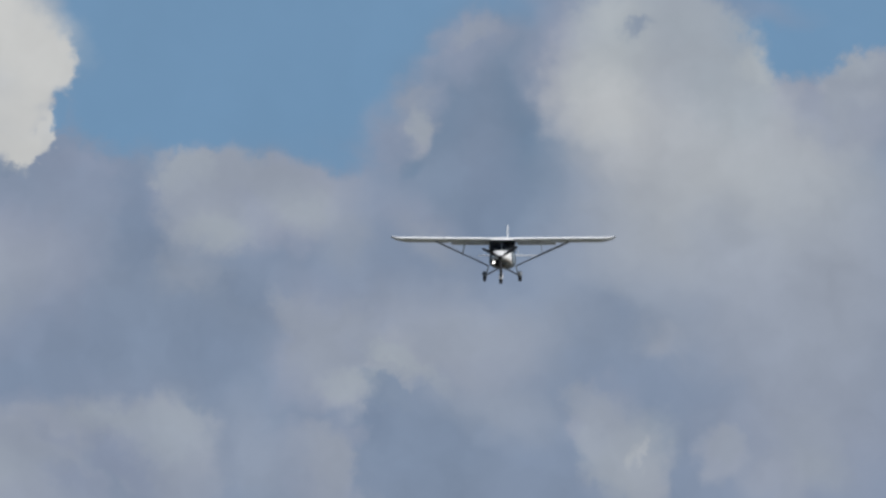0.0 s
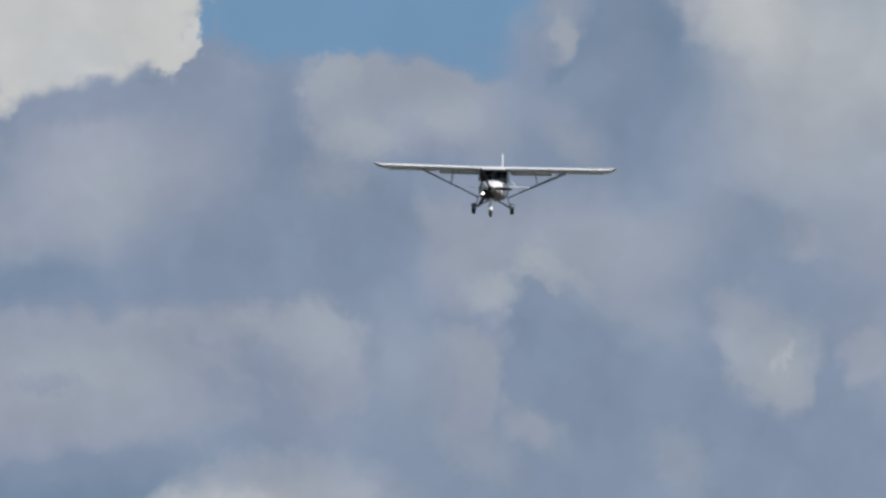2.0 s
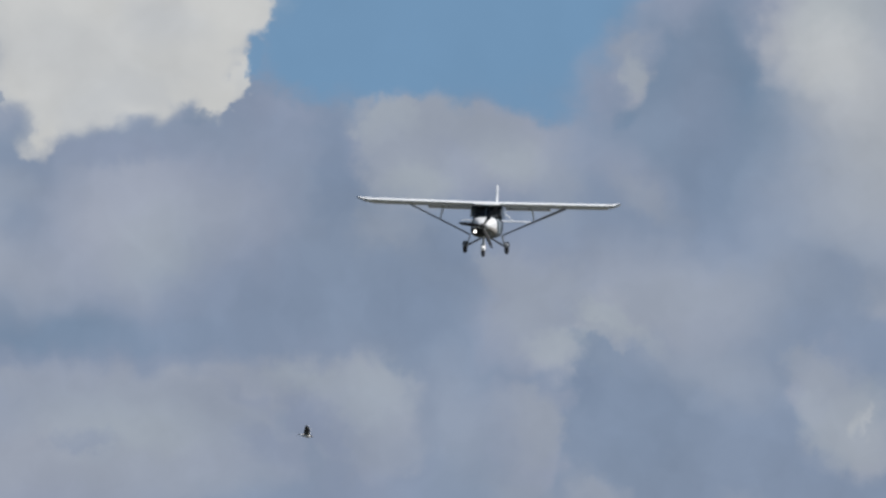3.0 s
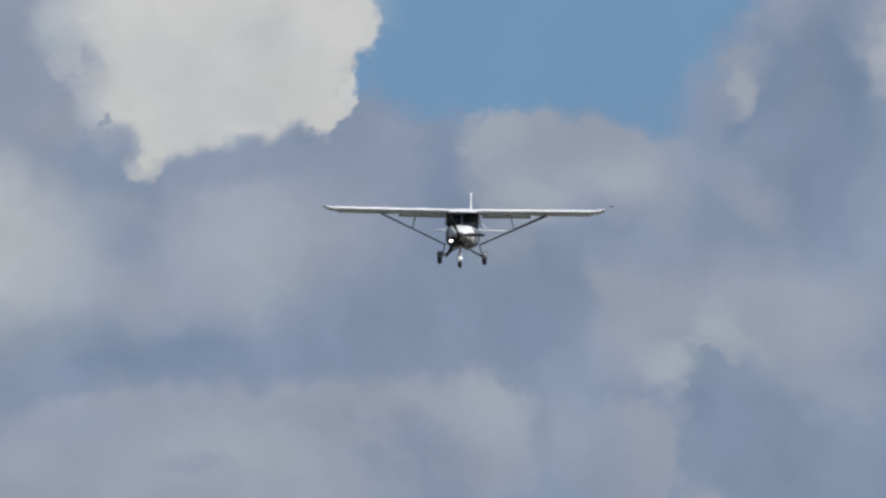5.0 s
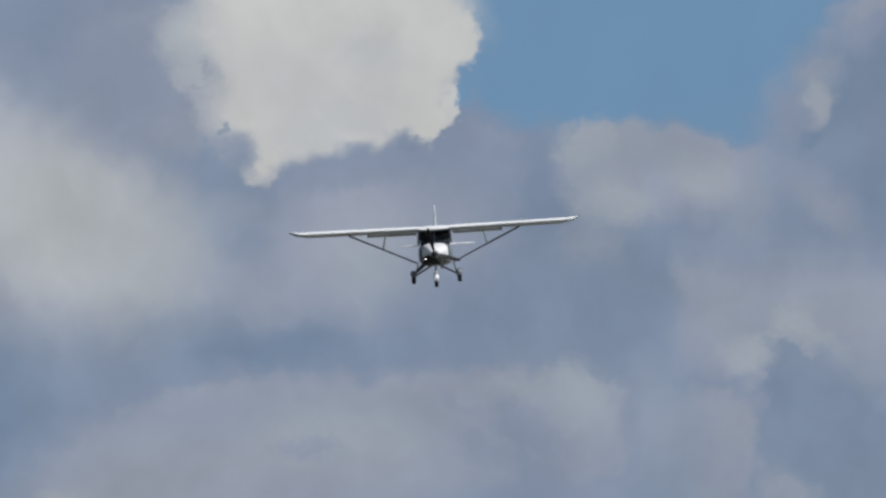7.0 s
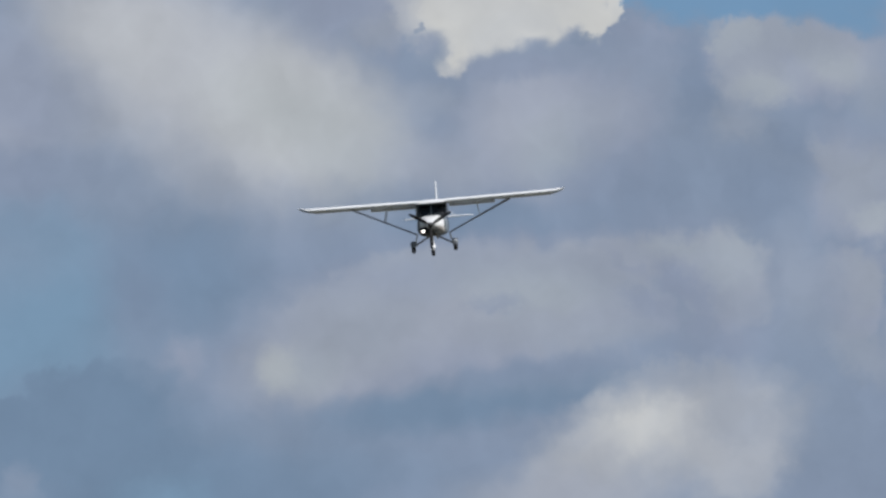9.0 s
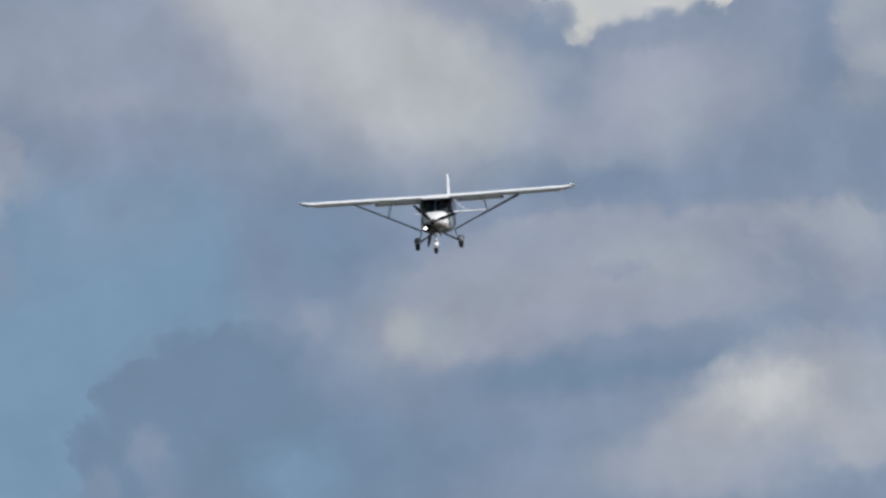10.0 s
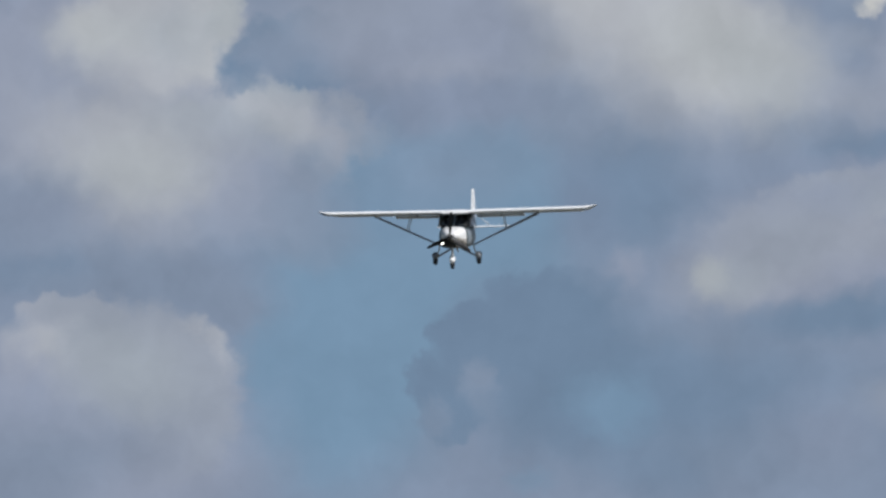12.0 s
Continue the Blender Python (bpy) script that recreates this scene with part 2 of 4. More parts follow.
puff(166, -79, 50, 34, -35.0, DARK, 0.6, 0.59, billow)
puff(131, -64, 20, 20, 0, DARK, 0.6, 0.39, billow)
puff(16, -229, 105, 95, -85.0, MIDDLE, 0.2, 0.9, billow, True)
puff(86, -159, 40, 40, -30.0, MIDDLE, 0.4, 0.6, billow)
puff(56, -199, 40, 50, 0, PALE, 0.8, 0.4, soft)
puff(156, -318, 60, 35, -20.0, PALE, 0.7, 0.5, billow)
puff(-63, -358, 130, 90, 0, DUSK, 0.8, 0.8, soft)
# lower bank
puff(-623, -229, 250, 115, -4.0, PALE, 0.5, 0.8, billow, True)
puff(-712, -180, 120, 50, 0, PALE, 0.6, 0.5, billow, True)
puff(-553, -209, 90, 50, 0, LIGHT, 0.9, 0.5, soft)
puff(-363, -149, 160, 55, -2.0, MIDDLE, 0.4, 0.8, billow, True)
puff(-343, -249, 50, 70, -25.0, MIDDLE, 0.6, 0.6, billow)
puff(-213, -209, 105, 105, 80.0, PALE, 0.25, 0.85, billow, True)
puff(-183, -259, 80, 90, 0, MIDDLE, 0.7, 0.5, soft)
puff(-223, -179, 70, 50, -10.0, LIGHT, 0.7, 0.5, billow)
puff(-632, -389, 250, 60, 0, DUSK, 0.9, 0.8, soft)
puff(-263, -419, 130, 40, 0, PALE, 0.8, 0.5, soft)
puff(-163, -299, 60, 120, 0, DUSK, 0.9, 0.6, soft)
puff(565, -198, 70, 110, 35.0, PALE, 0.6, 0.75, billow)
puff(610, -233, 50, 75, -15.0, PALE, 0.5, 0.8, billow)
puff(545, -118, 70, 60, 20.0, MIDDLE, 0.7, 0.6, billow)
puff(515, -148, 40, 45, 0, MIDDLE, 0.5, 0.8, billow)
puff(600, -203, 12, 26, -15.0, BRIGHT, 0.9, 0.7, billow)
puff(615, 221, 200, 220, 0, LIGHT, 0.95, 0.55, soft)
puff(564, 381, 120, 90, 0, BRIGHT, 0.9, 0.5, soft)
puff(645, 2, 45, 40, 0, PALE, 0.8, 0.7, billow)
puff(745, -198, 50, 55, 0, PALE, 0.5, 0.6, billow)
puff(695, -347, 90, 70, 0, DUSK, 0.8, 0.6, soft)
# left light bank
puff(-1340, 204, 378, 263, -25.0, LIGHT, 0.95, 0.75, soft)
puff(-1737, 207, 211, 188, 0, MIDDLE, 0.8, 0.9, soft)
puff(-1407, 310, 305, 164, -25.0, LIGHT, 0.7, 0.95, soft)
puff(-1454, 310, 164, 94, -20.0, BRIGHT, 0.9, 0.35, soft)
puff(-1126, 161, 305, 176, -32.0, LIGHT, 0.7, 1.0, soft)
puff(-1138, 155, 188, 129, -30.0, BRIGHT, 0.95, 0.7, soft)
puff(-833, 47, 176, 82, -10.0, PALE, 0.9, 0.6, soft)
puff(-1035, 169, 151, 123, 0, LIGHT, 0.9, 0.8, soft)
puff(-620, 120, 170, 123, 0, PALE, 0.9, 0.85, soft)
puff(-629, 148, 94, 66, 0, LIGHT, 0.9, 0.45, soft)
puff(-374, 242, 142, 66, 0, DUSK, 0.9, 0.6, soft)
puff(-668, -73, 312, 55, -4.0, DARK, 0.8, 0.6, soft)
puff(-932, -20, 161, 52, 8.0, DUSK, 0.9, 0.6, soft)
puff(-564, -206, 274, 94, 0, PALE, 0.7, 0.7, billow, True)
puff(-489, -154, 113, 47, -10.0, LIGHT, 0.7, 0.4, billow, True)
puff(-253, -174, 104, 80, -20.0, PALE, 0.5, 0.7, billow, True)
puff(-735, -238, 113, 57, 0, LIGHT, 0.9, 0.4, soft)
puff(-527, 138, 235, 176, 0, MIDDLE, 0.8, 0.9, billow)
puff(-574, 115, 117, 106, 0, PALE, 0.9, 0.7, soft)
puff(-199, 77, 164, 153, 0, DUSK, 0.8, 0.8, soft)
puff(-1456, -19, 153, 106, -30.0, DUSK, 0.8, 0.8, soft)
puff(-1340, -172, 211, 153, 0, DARK, 0.8, 0.8, soft)
# white cumulus
puff(-1015, 433, 132, 170, 0, MIDDLE, 0.8, 0.9, soft)
puff(-977, 509, 57, 57, 0, PALE, 0.8, 0.5, billow)
puff(-665, 517, 283, 175, 0, WHITE, 0.38, 1.0, billow)
puff(-751, 357, 127, 99, 10.0, WHITE, 0.4, 1.0, billow)
puff(-777, 277, 45, 43, 0, WHITE, 0.4, 1.0, billow)
puff(-647, 351, 123, 68, 0, WHITE, 0.4, 1.0, billow)
puff(-543, 389, 106, 72, 0, WHITE, 0.38, 1.0, billow)
puff(-481, 488, 87, 99, 0, WHITE, 0.38, 1.0, billow)
puff(-491, 351, 55, 36, 0, WHITE, 0.32, 1.0, billow)
puff(-561, 469, 85, 47, -20.0, BRIGHT, 0.9, 0.7, soft)
puff(-807, 423, 113, 76, 0, BRIGHT, 0.9, 0.7, soft)
puff(-618, 356, 132, 47, 0, BRIGHT, 0.9, 0.5, soft)
puff(-713, 300, 85, 38, 20.0, BRIGHT, 0.9, 0.6, soft)
puff(-930, 358, 61, 90, 15.0, MIDDLE, 0.8, 0.8, billow)
puff(-841, 272, 62, 55, 0, DUSK, 0.85, 0.75, billow)
puff(-887, 428, 28, 30, 0, MIDDLE, 0.6, 0.7, billow)
puff(-581, 261, 179, 45, 8.0, DUSK, 0.8, 0.55, soft)
puff(-505, 338, 52, 32, 0, WHITE, 0.5, 0.95, billow)
# low oval bank
puff(-824, -294, 458, 176, 8.0, MIDDLE, 0.6, 0.95, billow)
puff(-953, -199, 211, 59, 20.0, PALE, 0.4, 0.5, billow, True)
puff(-717, -142, 153, 47, 5.0, PALE, 0.4, 0.6, billow, True)
puff(-565, -185, 211, 88, 3.0, LIGHT, 0.8, 0.7, billow, True)
puff(-789, -259, 329, 100, 8.0, PALE, 0.9, 0.7, soft)
puff(-1072, -363, 194, 100, 15.0, PALE, 0.8, 0.8, soft)
puff(-1142, -362, 53, 53, 0, LIGHT, 0.9, 0.9, soft)
puff(-1348, -343, 52, 49, 0, MIDDLE, 0.9, 0.75, billow)
puff(-665, -237, 59, 35, 0, DUSK, 0.9, 0.5, billow)
puff(-767, -447, 411, 61, 7.0, DARK, 0.7, 0.9, soft)
puff(-230, -193, 82, 112, 20.0, PALE, 0.6, 0.75, billow)
puff(-289, -228, 41, 76, 30.0, DUSK, 0.7, 0.6, billow)
puff(-62, -453, 141, 188, 0, DUSK, 0.8, 0.8, soft)
puff(-357, -568, 329, 176, 18.0, LIGHT, 0.45, 0.95, billow, True)
puff(-415, -480, 112, 70, 0, BRIGHT, 0.8, 0.9, billow)
puff(-421, -468, 59, 38, 0, WHITE, 0.9, 0.5, billow)
puff(-204, -569, 117, 106, -20.0, LIGHT, 0.6, 0.6, billow)
puff(-604, -648, 247, 82, 0, PALE, 0.8, 0.8, soft)
# dark low cloud
puff(-1355, -572, 388, 141, 0, DUSK, 0.8, 0.8, soft)
puff(-1513, -471, 229, 126, 0, DARK, 0.9, 0.8, soft)
puff(-1570, -345, 126, 80, 0, SKY_LOW, 0.9, 0.5, soft)
puff(-1540, -481, 169, 130, 0, DARK, 0.3, 0.95, billow)
puff(-1683, -520, 104, 98, 0, DARK, 0.3, 0.95, billow)
puff(-1748, -644, 91, 98, 0, DARK, 0.35, 0.9, billow)
puff(-1435, -624, 313, 208, 0, DARK, 0.6, 0.9, soft)
puff(-1579, -494, 143, 117, 0, DARK, 0.15, 0.6, billow)
puff(-1702, -540, 98, 91, 0, DARK, 0.15, 0.6, billow)
puff(-1761, -664, 78, 91, 0, DARK, 0.2, 0.6, billow)
puff(-1475, -403, 117, 59, 0, DARK, 0.25, 0.4, billow)
puff(-1148, -663, 443, 195, 0, DARK, 0.8, 0.8, soft)
puff(-1683, -625, 46, 65, 0, DUSK, 0.8, 0.7, billow)
puff(-1370, -676, 98, 85, 0, SKY_LOW, 0.7, 0.65, billow)
puff(-1031, -806, 339, 117, 0, DUSK, 0.8, 0.5, soft)
puff(-1579, -559, 195, 156, 0, DARK, 0.5, 0.4, billow)
# western masses
puff(-2570, 104, 443, 274, 0, MIDDLE, 0.4, 1.0, billow)
puff(-2531, 13, 339, 222, 0, PALE, 0.8, 0.7, soft)
puff(-2453, 195, 215, 150, 0, LIGHT, 0.3, 1.0, billow)
puff(-2309, 221, 91, 150, -10.0, BRIGHT, 0.6, 0.6, billow)
puff(-2596, 195, 91, 91, 0, BRIGHT, 0.8, 0.5, soft)
puff(-2088, 150, 215, 99, 5.0, DARK, 0.22, 1.0, billow)
puff(-1879, 183, 261, 143, -10.0, MIDDLE, 0.7, 0.95, soft)
puff(-1749, 105, 143, 55, 0, PALE, 0.9, 0.5, soft)
puff(-2153, -32, 202, 124, -25.0, PALE, 0.22, 1.0, billow, True)
puff(-2166, 26, 130, 68, -20.0, LIGHT, 0.6, 0.8, billow)
puff(-2491, -118, 339, 208, 0, PALE, 0.7, 0.9, soft)
puff(-2465, -66, 248, 143, -10.0, LIGHT, 0.8, 0.75, billow)
puff(-2179, -169, 248, 143, -30.0, MIDDLE, 0.6, 0.6, soft)
puff(-2726, -209, 156, 117, 0, DUSK, 0.8, 0.9, soft)
puff(-2465, -365, 326, 91, -8.0, DUSK, 0.7, 0.8, soft)
puff(-2712, -353, 156, 55, 0, DARK, 0.8, 0.6, soft)
puff(-2543, -652, 332, 228, -5.0, MIDDLE, 0.2, 1.0, billow, True)
puff(-2530, -561, 287, 143, -5.0, PALE, 0.5, 0.7, billow, True)
puff(-2556, -535, 248, 91, -5.0, LIGHT, 0.5, 0.5, billow, True)
puff(-2647, -457, 117, 59, 0, PALE, 0.18, 0.9, billow, True)
puff(-2360, -561, 117, 104, -20.0, LIGHT, 0.3, 0.7, billow, True)
puff(-2621, -509, 169, 65, 0, BRIGHT, 0.8, 0.25, billow)
puff(-2477, -808, 326, 156, 0, MIDDLE, 0.7, 0.85, soft)
puff(-2686, -769, 235, 130, 0, MIDDLE, 0.9, 0.6, soft)
puff(-2712, -835, 195, 104, 0, DUSK, 0.9, 0.6, soft)
# cleft bank
puff(-388, -168, 165, 63, -8.0, PALE, 0.5, 0.55, billow, True)
puff(-233, -187, 92, 92, 0, PALE, 0.45, 0.6, billow, True)
puff(-572, -237, 213, 78, 0, PALE, 0.9, 0.5, soft)
puff(-432, -164, 73, 16, -35.0, MIDDLE, 0.8, 0.8, billow)
puff(-340, -221, 78, 19, -45.0, DUSK, 0.7, 0.55, billow)
puff(-291, -289, 53, 17, -75.0, DUSK, 0.7, 0.45, billow)
# eastern bank, its sunlit shoulder and the gap beside it
puff(887, 554, 149, 94, 0, SKY, 0.35, 1, near)
puff(798, 588, 119, 30, -10, HAZE, 0.9, 0.5, haze)
puff(1012, 440, 94, 89, 20, GREY, 0.3, 1, near, True)
puff(987, 485, 45, 32, 10, PEARL, 0.6, 0.6, near, True)
puff(669, 488, 189, 149, -35, PEARL, 0.22, 0.9, near, True)
puff(759, 439, 109, 70, -35, PEARL, 0.6, 0.7, near)
puff(798, 479, 45, 45, -40, SILVER, 0.6, 0.6, near, True)
puff(549, 498, 89, 149, -8, SILVER, 0.85, 0.75, haze)
puff(550, 428, 60, 65, 0, BRIGHT, 0.9, 0.7, near)
puff(529, 567, 60, 60, 0, SILVER, 0.7, 0.6, near, True)
puff(599, 563, 34, 16, 20, SLATE, 0.8, 0.6, near)
puff(683, 563, 40, 30, 0, PEARL, 0.6, 0.7, near)
puff(819, 280, 298, 169, 0, SILVER, 0.95, 0.55, haze)
puff(919, 12, 229, 258, 0, GREY, 0.95, 0.7, haze)
puff(750, 190, 89, 89, -30, GREY, 0.9, 0.6, haze)
puff(541, 50, 119, 60, -12, SLATE, 0.9, 0.4, haze)
puff(641, 21, 56, 42, 0, GREY, 0.9, 0.6, near)
puff(721, -78, 89, 45, -20, SLATE, 0.9, 0.4, haze)
puff(582, -178, 104, 94, 125, PEARL, 0.3, 0.55, near, True)
puff(512, -104, 60, 35, -35, GREY, 0.6, 0.7, near)
puff(622, -168, 60, 60, 0, PEARL, 0.9, 0.5, near)
puff(612, -188, 9, 26, -18, BRIGHT, 0.95, 0.4, near)
puff(756, -177, 34, 36, 0, GREY, 0.5, 0.8, near)
puff(900, -157, 70, 60, -35, GREY, 0.6, 0.6, near)
puff(920, -217, 60, 40, -20, PEARL, 0.9, 0.4, haze)
# limb of cloud at the edge of the blue
puff(291, 497, 75, 99, -35, HAZE, 0.8, 0.6, near, True)
puff(311, 551, 50, 22, 20, GREY, 0.7, 0.6, near)
puff(212, 382, 26, 38, 0, PEARL, 0.6, 0.65, near)
puff(207, 427, 40, 30, 20, GREY, 0.7, 0.5, near)
puff(162, 342, 40, 50, 10, HAZE, 0.7, 0.6, near)
puff(332, 288, 80, 89, 0, SLATE, 0.95, 0.5, haze)
# middle bank with its curl
puff(-144, 250, 120, 90, 40, GREY, 0.22, 0.85, near, True)
puff(-199, 290, 60, 34, 0, GREY, 0.35, 0.7, near, True)
puff(-144, 195, 70, 34, 0, PEARL, 0.8, 0.7, near)
puff(6, 235, 80, 45, -25, PEARL, 0.8, 0.6, near, True)
puff(-24, 275, 120, 30, -12, GREY, 0.6, 0.6, near, True)
puff(-269, 240, 42, 90, 12, SLATE, 0.85, 0.6, near)
puff(245, 171, 90, 30, -35, GREY, 0.8, 0.5, near)
puff(325, 191, 60, 150, -10, SLATE, 0.9, 0.55, haze)
puff(-538, 100, 95, 70, -20, GREY, 0.9, 0.7, haze)
puff(-568, 50, 70, 40, 0, PEARL, 0.95, 0.5, haze)
puff(-364, 270, 120, 40, -12, HAZE, 0.8, 0.5, haze)
puff(-483, -75, 329, 34, 0, HAZE, 0.95, 0.4, haze)
puff(-144, -29, 90, 70, 0, SLATE, 0.95, 0.6, haze)
puff(86, -9, 85, 80, 30, GREY, 0.45, 0.75, near, True)
puff(76, -74, 55, 30, 0, PEARL, 0.6, 0.55, near)
puff(275, 11, 200, 100, -14, GREY, 0.9, 0.75, haze)
puff(166, -24, 55, 30, -25, PEARL, 0.55, 0.8, near)
puff(146, -49, 22, 14, 20, SILVER, 0.8, 0.6, near)
puff(226, -59, 60, 24, -35, PEARL, 0.6, 0.5, near, True)
puff(226, -189, 130, 120, -10, SLATE, 0.7, 0.55, near)
puff(166, -79, 46, 34, -35, DUSK, 0.45, 0.85, near)
puff(131, -119, 16, 40, 10, SLATE, 0.5, 0.7, near)
puff(36, -209, 78, 75, -70, GREY, 0.3, 0.8, near, True)
puff(161, -318, 95, 36, -38, GREY, 0.95, 0.5, near)
puff(56, -348, 110, 60, -40, GREY, 0.8, 0.6, near)
puff(366, -118, 130, 60, -15, GREY, 0.9, 0.6, haze)
puff(416, -378, 80, 60, -50, GREY, 0.7, 0.55, near)
puff(595, 42, 130, 30, -30, SLATE, 0.9, 0.25, haze)
# lower bank with the cleft
puff(-633, -200, 220, 85, -4, GREY, 0.8, 0.75, near, True)
puff(-623, -225, 150, 60, 0, PEARL, 0.95, 0.6, haze)
puff(-453, -209, 110, 60, -20, GREY, 0.8, 0.7, near)
puff(-303, -144, 180, 55, -6, GREY, 0.5, 0.85, near, True)
puff(-193, -199, 95, 85, 120, GREY, 0.22, 0.85, near, True)
puff(-223, -159, 80, 60, -10, PEARL, 0.85, 0.65, near)
puff(-383, -249, 75, 30, -30, HAZE, 0.7, 0.75, near)
puff(-328, -209, 36, 22, -20, HAZE, 0.5, 0.7, near)
puff(-223, -319, 120, 90, 0, HAZE, 0.9, 0.6, haze)
puff(-602, -299, 230, 60, -3, GREY, 0.95, 0.6, haze)
puff(-682, -399, 200, 40, 0, DUSK, 0.95, 0.5, haze)
puff(-353, -409, 130, 60, 0, GREY, 0.8, 0.6, near, True)
# white cumulus, its frayed flank and the blue beside it
puff(-325, 411, 104, 80, -8, SKY, 0.45, 1, near)
puff(-70, 438, 217, 104, 0, SKY, 0.55, 0.9, haze)
puff(-420, 402, 21, 34, 0, SKY, 0.5, 0.9, near)
puff(-118, 301, 161, 36, -6, GREY, 0.4, 0.85, near, True)
puff(-382, 307, 85, 38, -8, HAZE, 0.6, 0.85, near, True)
puff(-1015, 444, 104, 142, 0, HAZE, 0.9, 0.8, haze)
puff(-920, 481, 59, 76, 10, PEARL, 0.6, 0.85, near)
puff(-882, 509, 85, 57, 0, BRIGHT, 0.8, 0.5, near)
puff(-906, 424, 38, 34, 0, LIGHT, 0.5, 0.6, near)
puff(-930, 325, 76, 47, 15, GREY, 0.8, 0.6, near)
puff(-869, 363, 42, 57, 0, LIGHT, 0.6, 0.7, near)
puff(-797, 442, 94, 123, 0, WHITE, 0.9, 0.5, near)
puff(-761, 272, 30, 40, -25, WHITE, 0.6, 0.7, near)
puff(-784, 246, 15, 11, 0, BRIGHT, 0.6, 0.8, near)
puff(-831, 299, 47, 28, -8, HAZE, 0.9, 0.65, near)
puff(-845, 327, 13, 9, 0, DUSK, 0.5, 0.7, near)
puff(-803, 282, 19, 32, 10, DUSK, 0.9, 0.45, near)
puff(-882, 435, 8, 23, 15, GREY, 0.8, 0.7, near)
puff(-897, 405, 21, 7, -10, GREY, 0.8, 0.6, near)
puff(-443, 369, 21, 38, 0, WHITE, 0.35, 0.9, near)
puff(-462, 334, 23, 17, 0, WHITE, 0.4, 0.9, near)
puff(-419, 487, 36, 57, 5, WHITE, 0.4, 0.95, near)
puff(-505, 304, 38, 13, 8, DUSK, 0.5, 0.8, near)
puff(-599, 488, 57, 38, -20, BRIGHT, 0.95, 0.5, haze)
puff(-675, 328, 142, 38, 8, BRIGHT, 0.95, 0.45, haze)
puff(-647, 248, 151, 32, 4, HAZE, 0.8, 0.8, near)
puff(-998, 104, 123, 142, 0, PEARL, 0.95, 0.6, haze)
puff(-592, 73, 85, 85, -15, PEARL, 0.95, 0.5, haze)
# low oval bank and the bright one under it
puff(-311, -412, 183, 57, 4, GREY, 0.7, 0.75, near, True)
puff(-460, -463, 138, 46, 12, GREY, 0.8, 0.6, near, True)
puff(-209, -476, 103, 80, -30, GREY, 0.6, 0.6, near)
puff(-381, -503, 126, 86, 0, BRIGHT, 0.95, 0.45, haze)
puff(-398, -498, 41, 41, 0, WHITE, 0.95, 0.2, near)
puff(-803, -163, 378, 69, 5, HAZE, 0.9, 0.5, haze)
puff(-871, -152, 126, 34, 6, GREY, 0.6, 0.5, near, True)
puff(-551, -165, 126, 52, 0, GREY, 0.7, 0.8, near, True)
puff(-539, -211, 126, 46, 0, PEARL, 0.95, 0.5, haze)
puff(-333, -143, 80, 39, -10, PEARL, 0.5, 0.75, near, True)
puff(-236, -201, 74, 86, -20, GREY, 0.5, 0.7, near, True)
puff(-305, -217, 60, 21, -40, HAZE, 0.6, 0.7, near)
puff(-700, -238, 69, 21, 5, HAZE, 0.8, 0.6, near)
puff(-460, -291, 172, 46, 4, GREY, 0.95, 0.5, haze)
puff(-975, -289, 149, 80, 20, GREY, 0.9, 0.6, haze)
puff(-1102, -374, 103, 63, 8, PEARL, 0.9, 0.8, haze)
puff(-1148, -357, 39, 34, 0, SILVER, 0.9, 0.6, near)
puff(-620, -376, 218, 34, 8, SLATE, 0.85, 0.7, haze)
puff(-1053, 159, 149, 103, -28, BRIGHT, 0.95, 0.45, haze)
puff(-70, -201, 80, 126, 10, GREY, 0.9, 0.5, haze)
puff(-480, 144, 103, 69, 0, GREY, 0.95, 0.5, haze)
puff(-835, 180, 69, 46, 0, GREY, 0.9, 0.5, haze)
# dark low cloud and the thin blue above it
puff(-1757, 43, 318, 59, 4, SLATE, 0.9, 0.65, haze)
puff(-1921, 239, 318, 141, 0, GREY, 0.95, 0.5, haze)
puff(-1946, 50, 71, 24, 0, DUSK, 0.8, 0.6, near)
puff(-1947, -44, 71, 53, 0, GREY, 0.7, 0.5, near)
puff(-1441, -225, 94, 153, 10, SLATE, 0.9, 0.6, haze)
puff(-1700, -235, 200, 130, 0, SKY_LOW, 0.9, 0.5, haze)
puff(-1714, -441, 31, 24, 0, DARK, 0.35, 0.7, near)
puff(-1773, -499, 40, 33, 0, DARK, 0.4, 0.8, near)
puff(-1821, -599, 42, 59, 0, DARK, 0.4, 0.8, near)
puff(-1619, -388, 71, 35, 15, DARK, 0.5, 0.7, near, True)
puff(-1643, -494, 106, 71, 30, DARK, 0.6, 0.5, near)
puff(-1462, -637, 65, 71, 0, SKY_LOW, 0.9, 0.35, near)
puff(-1692, -600, 54, 40, 0, DUSK, 0.7, 0.5, near)
puff(-1337, -567, 71, 40, -20, DARK, 0.8, 0.4, near)
puff(-1172, -497, 141, 47, 0, DUSK, 0.95, 0.5, haze)
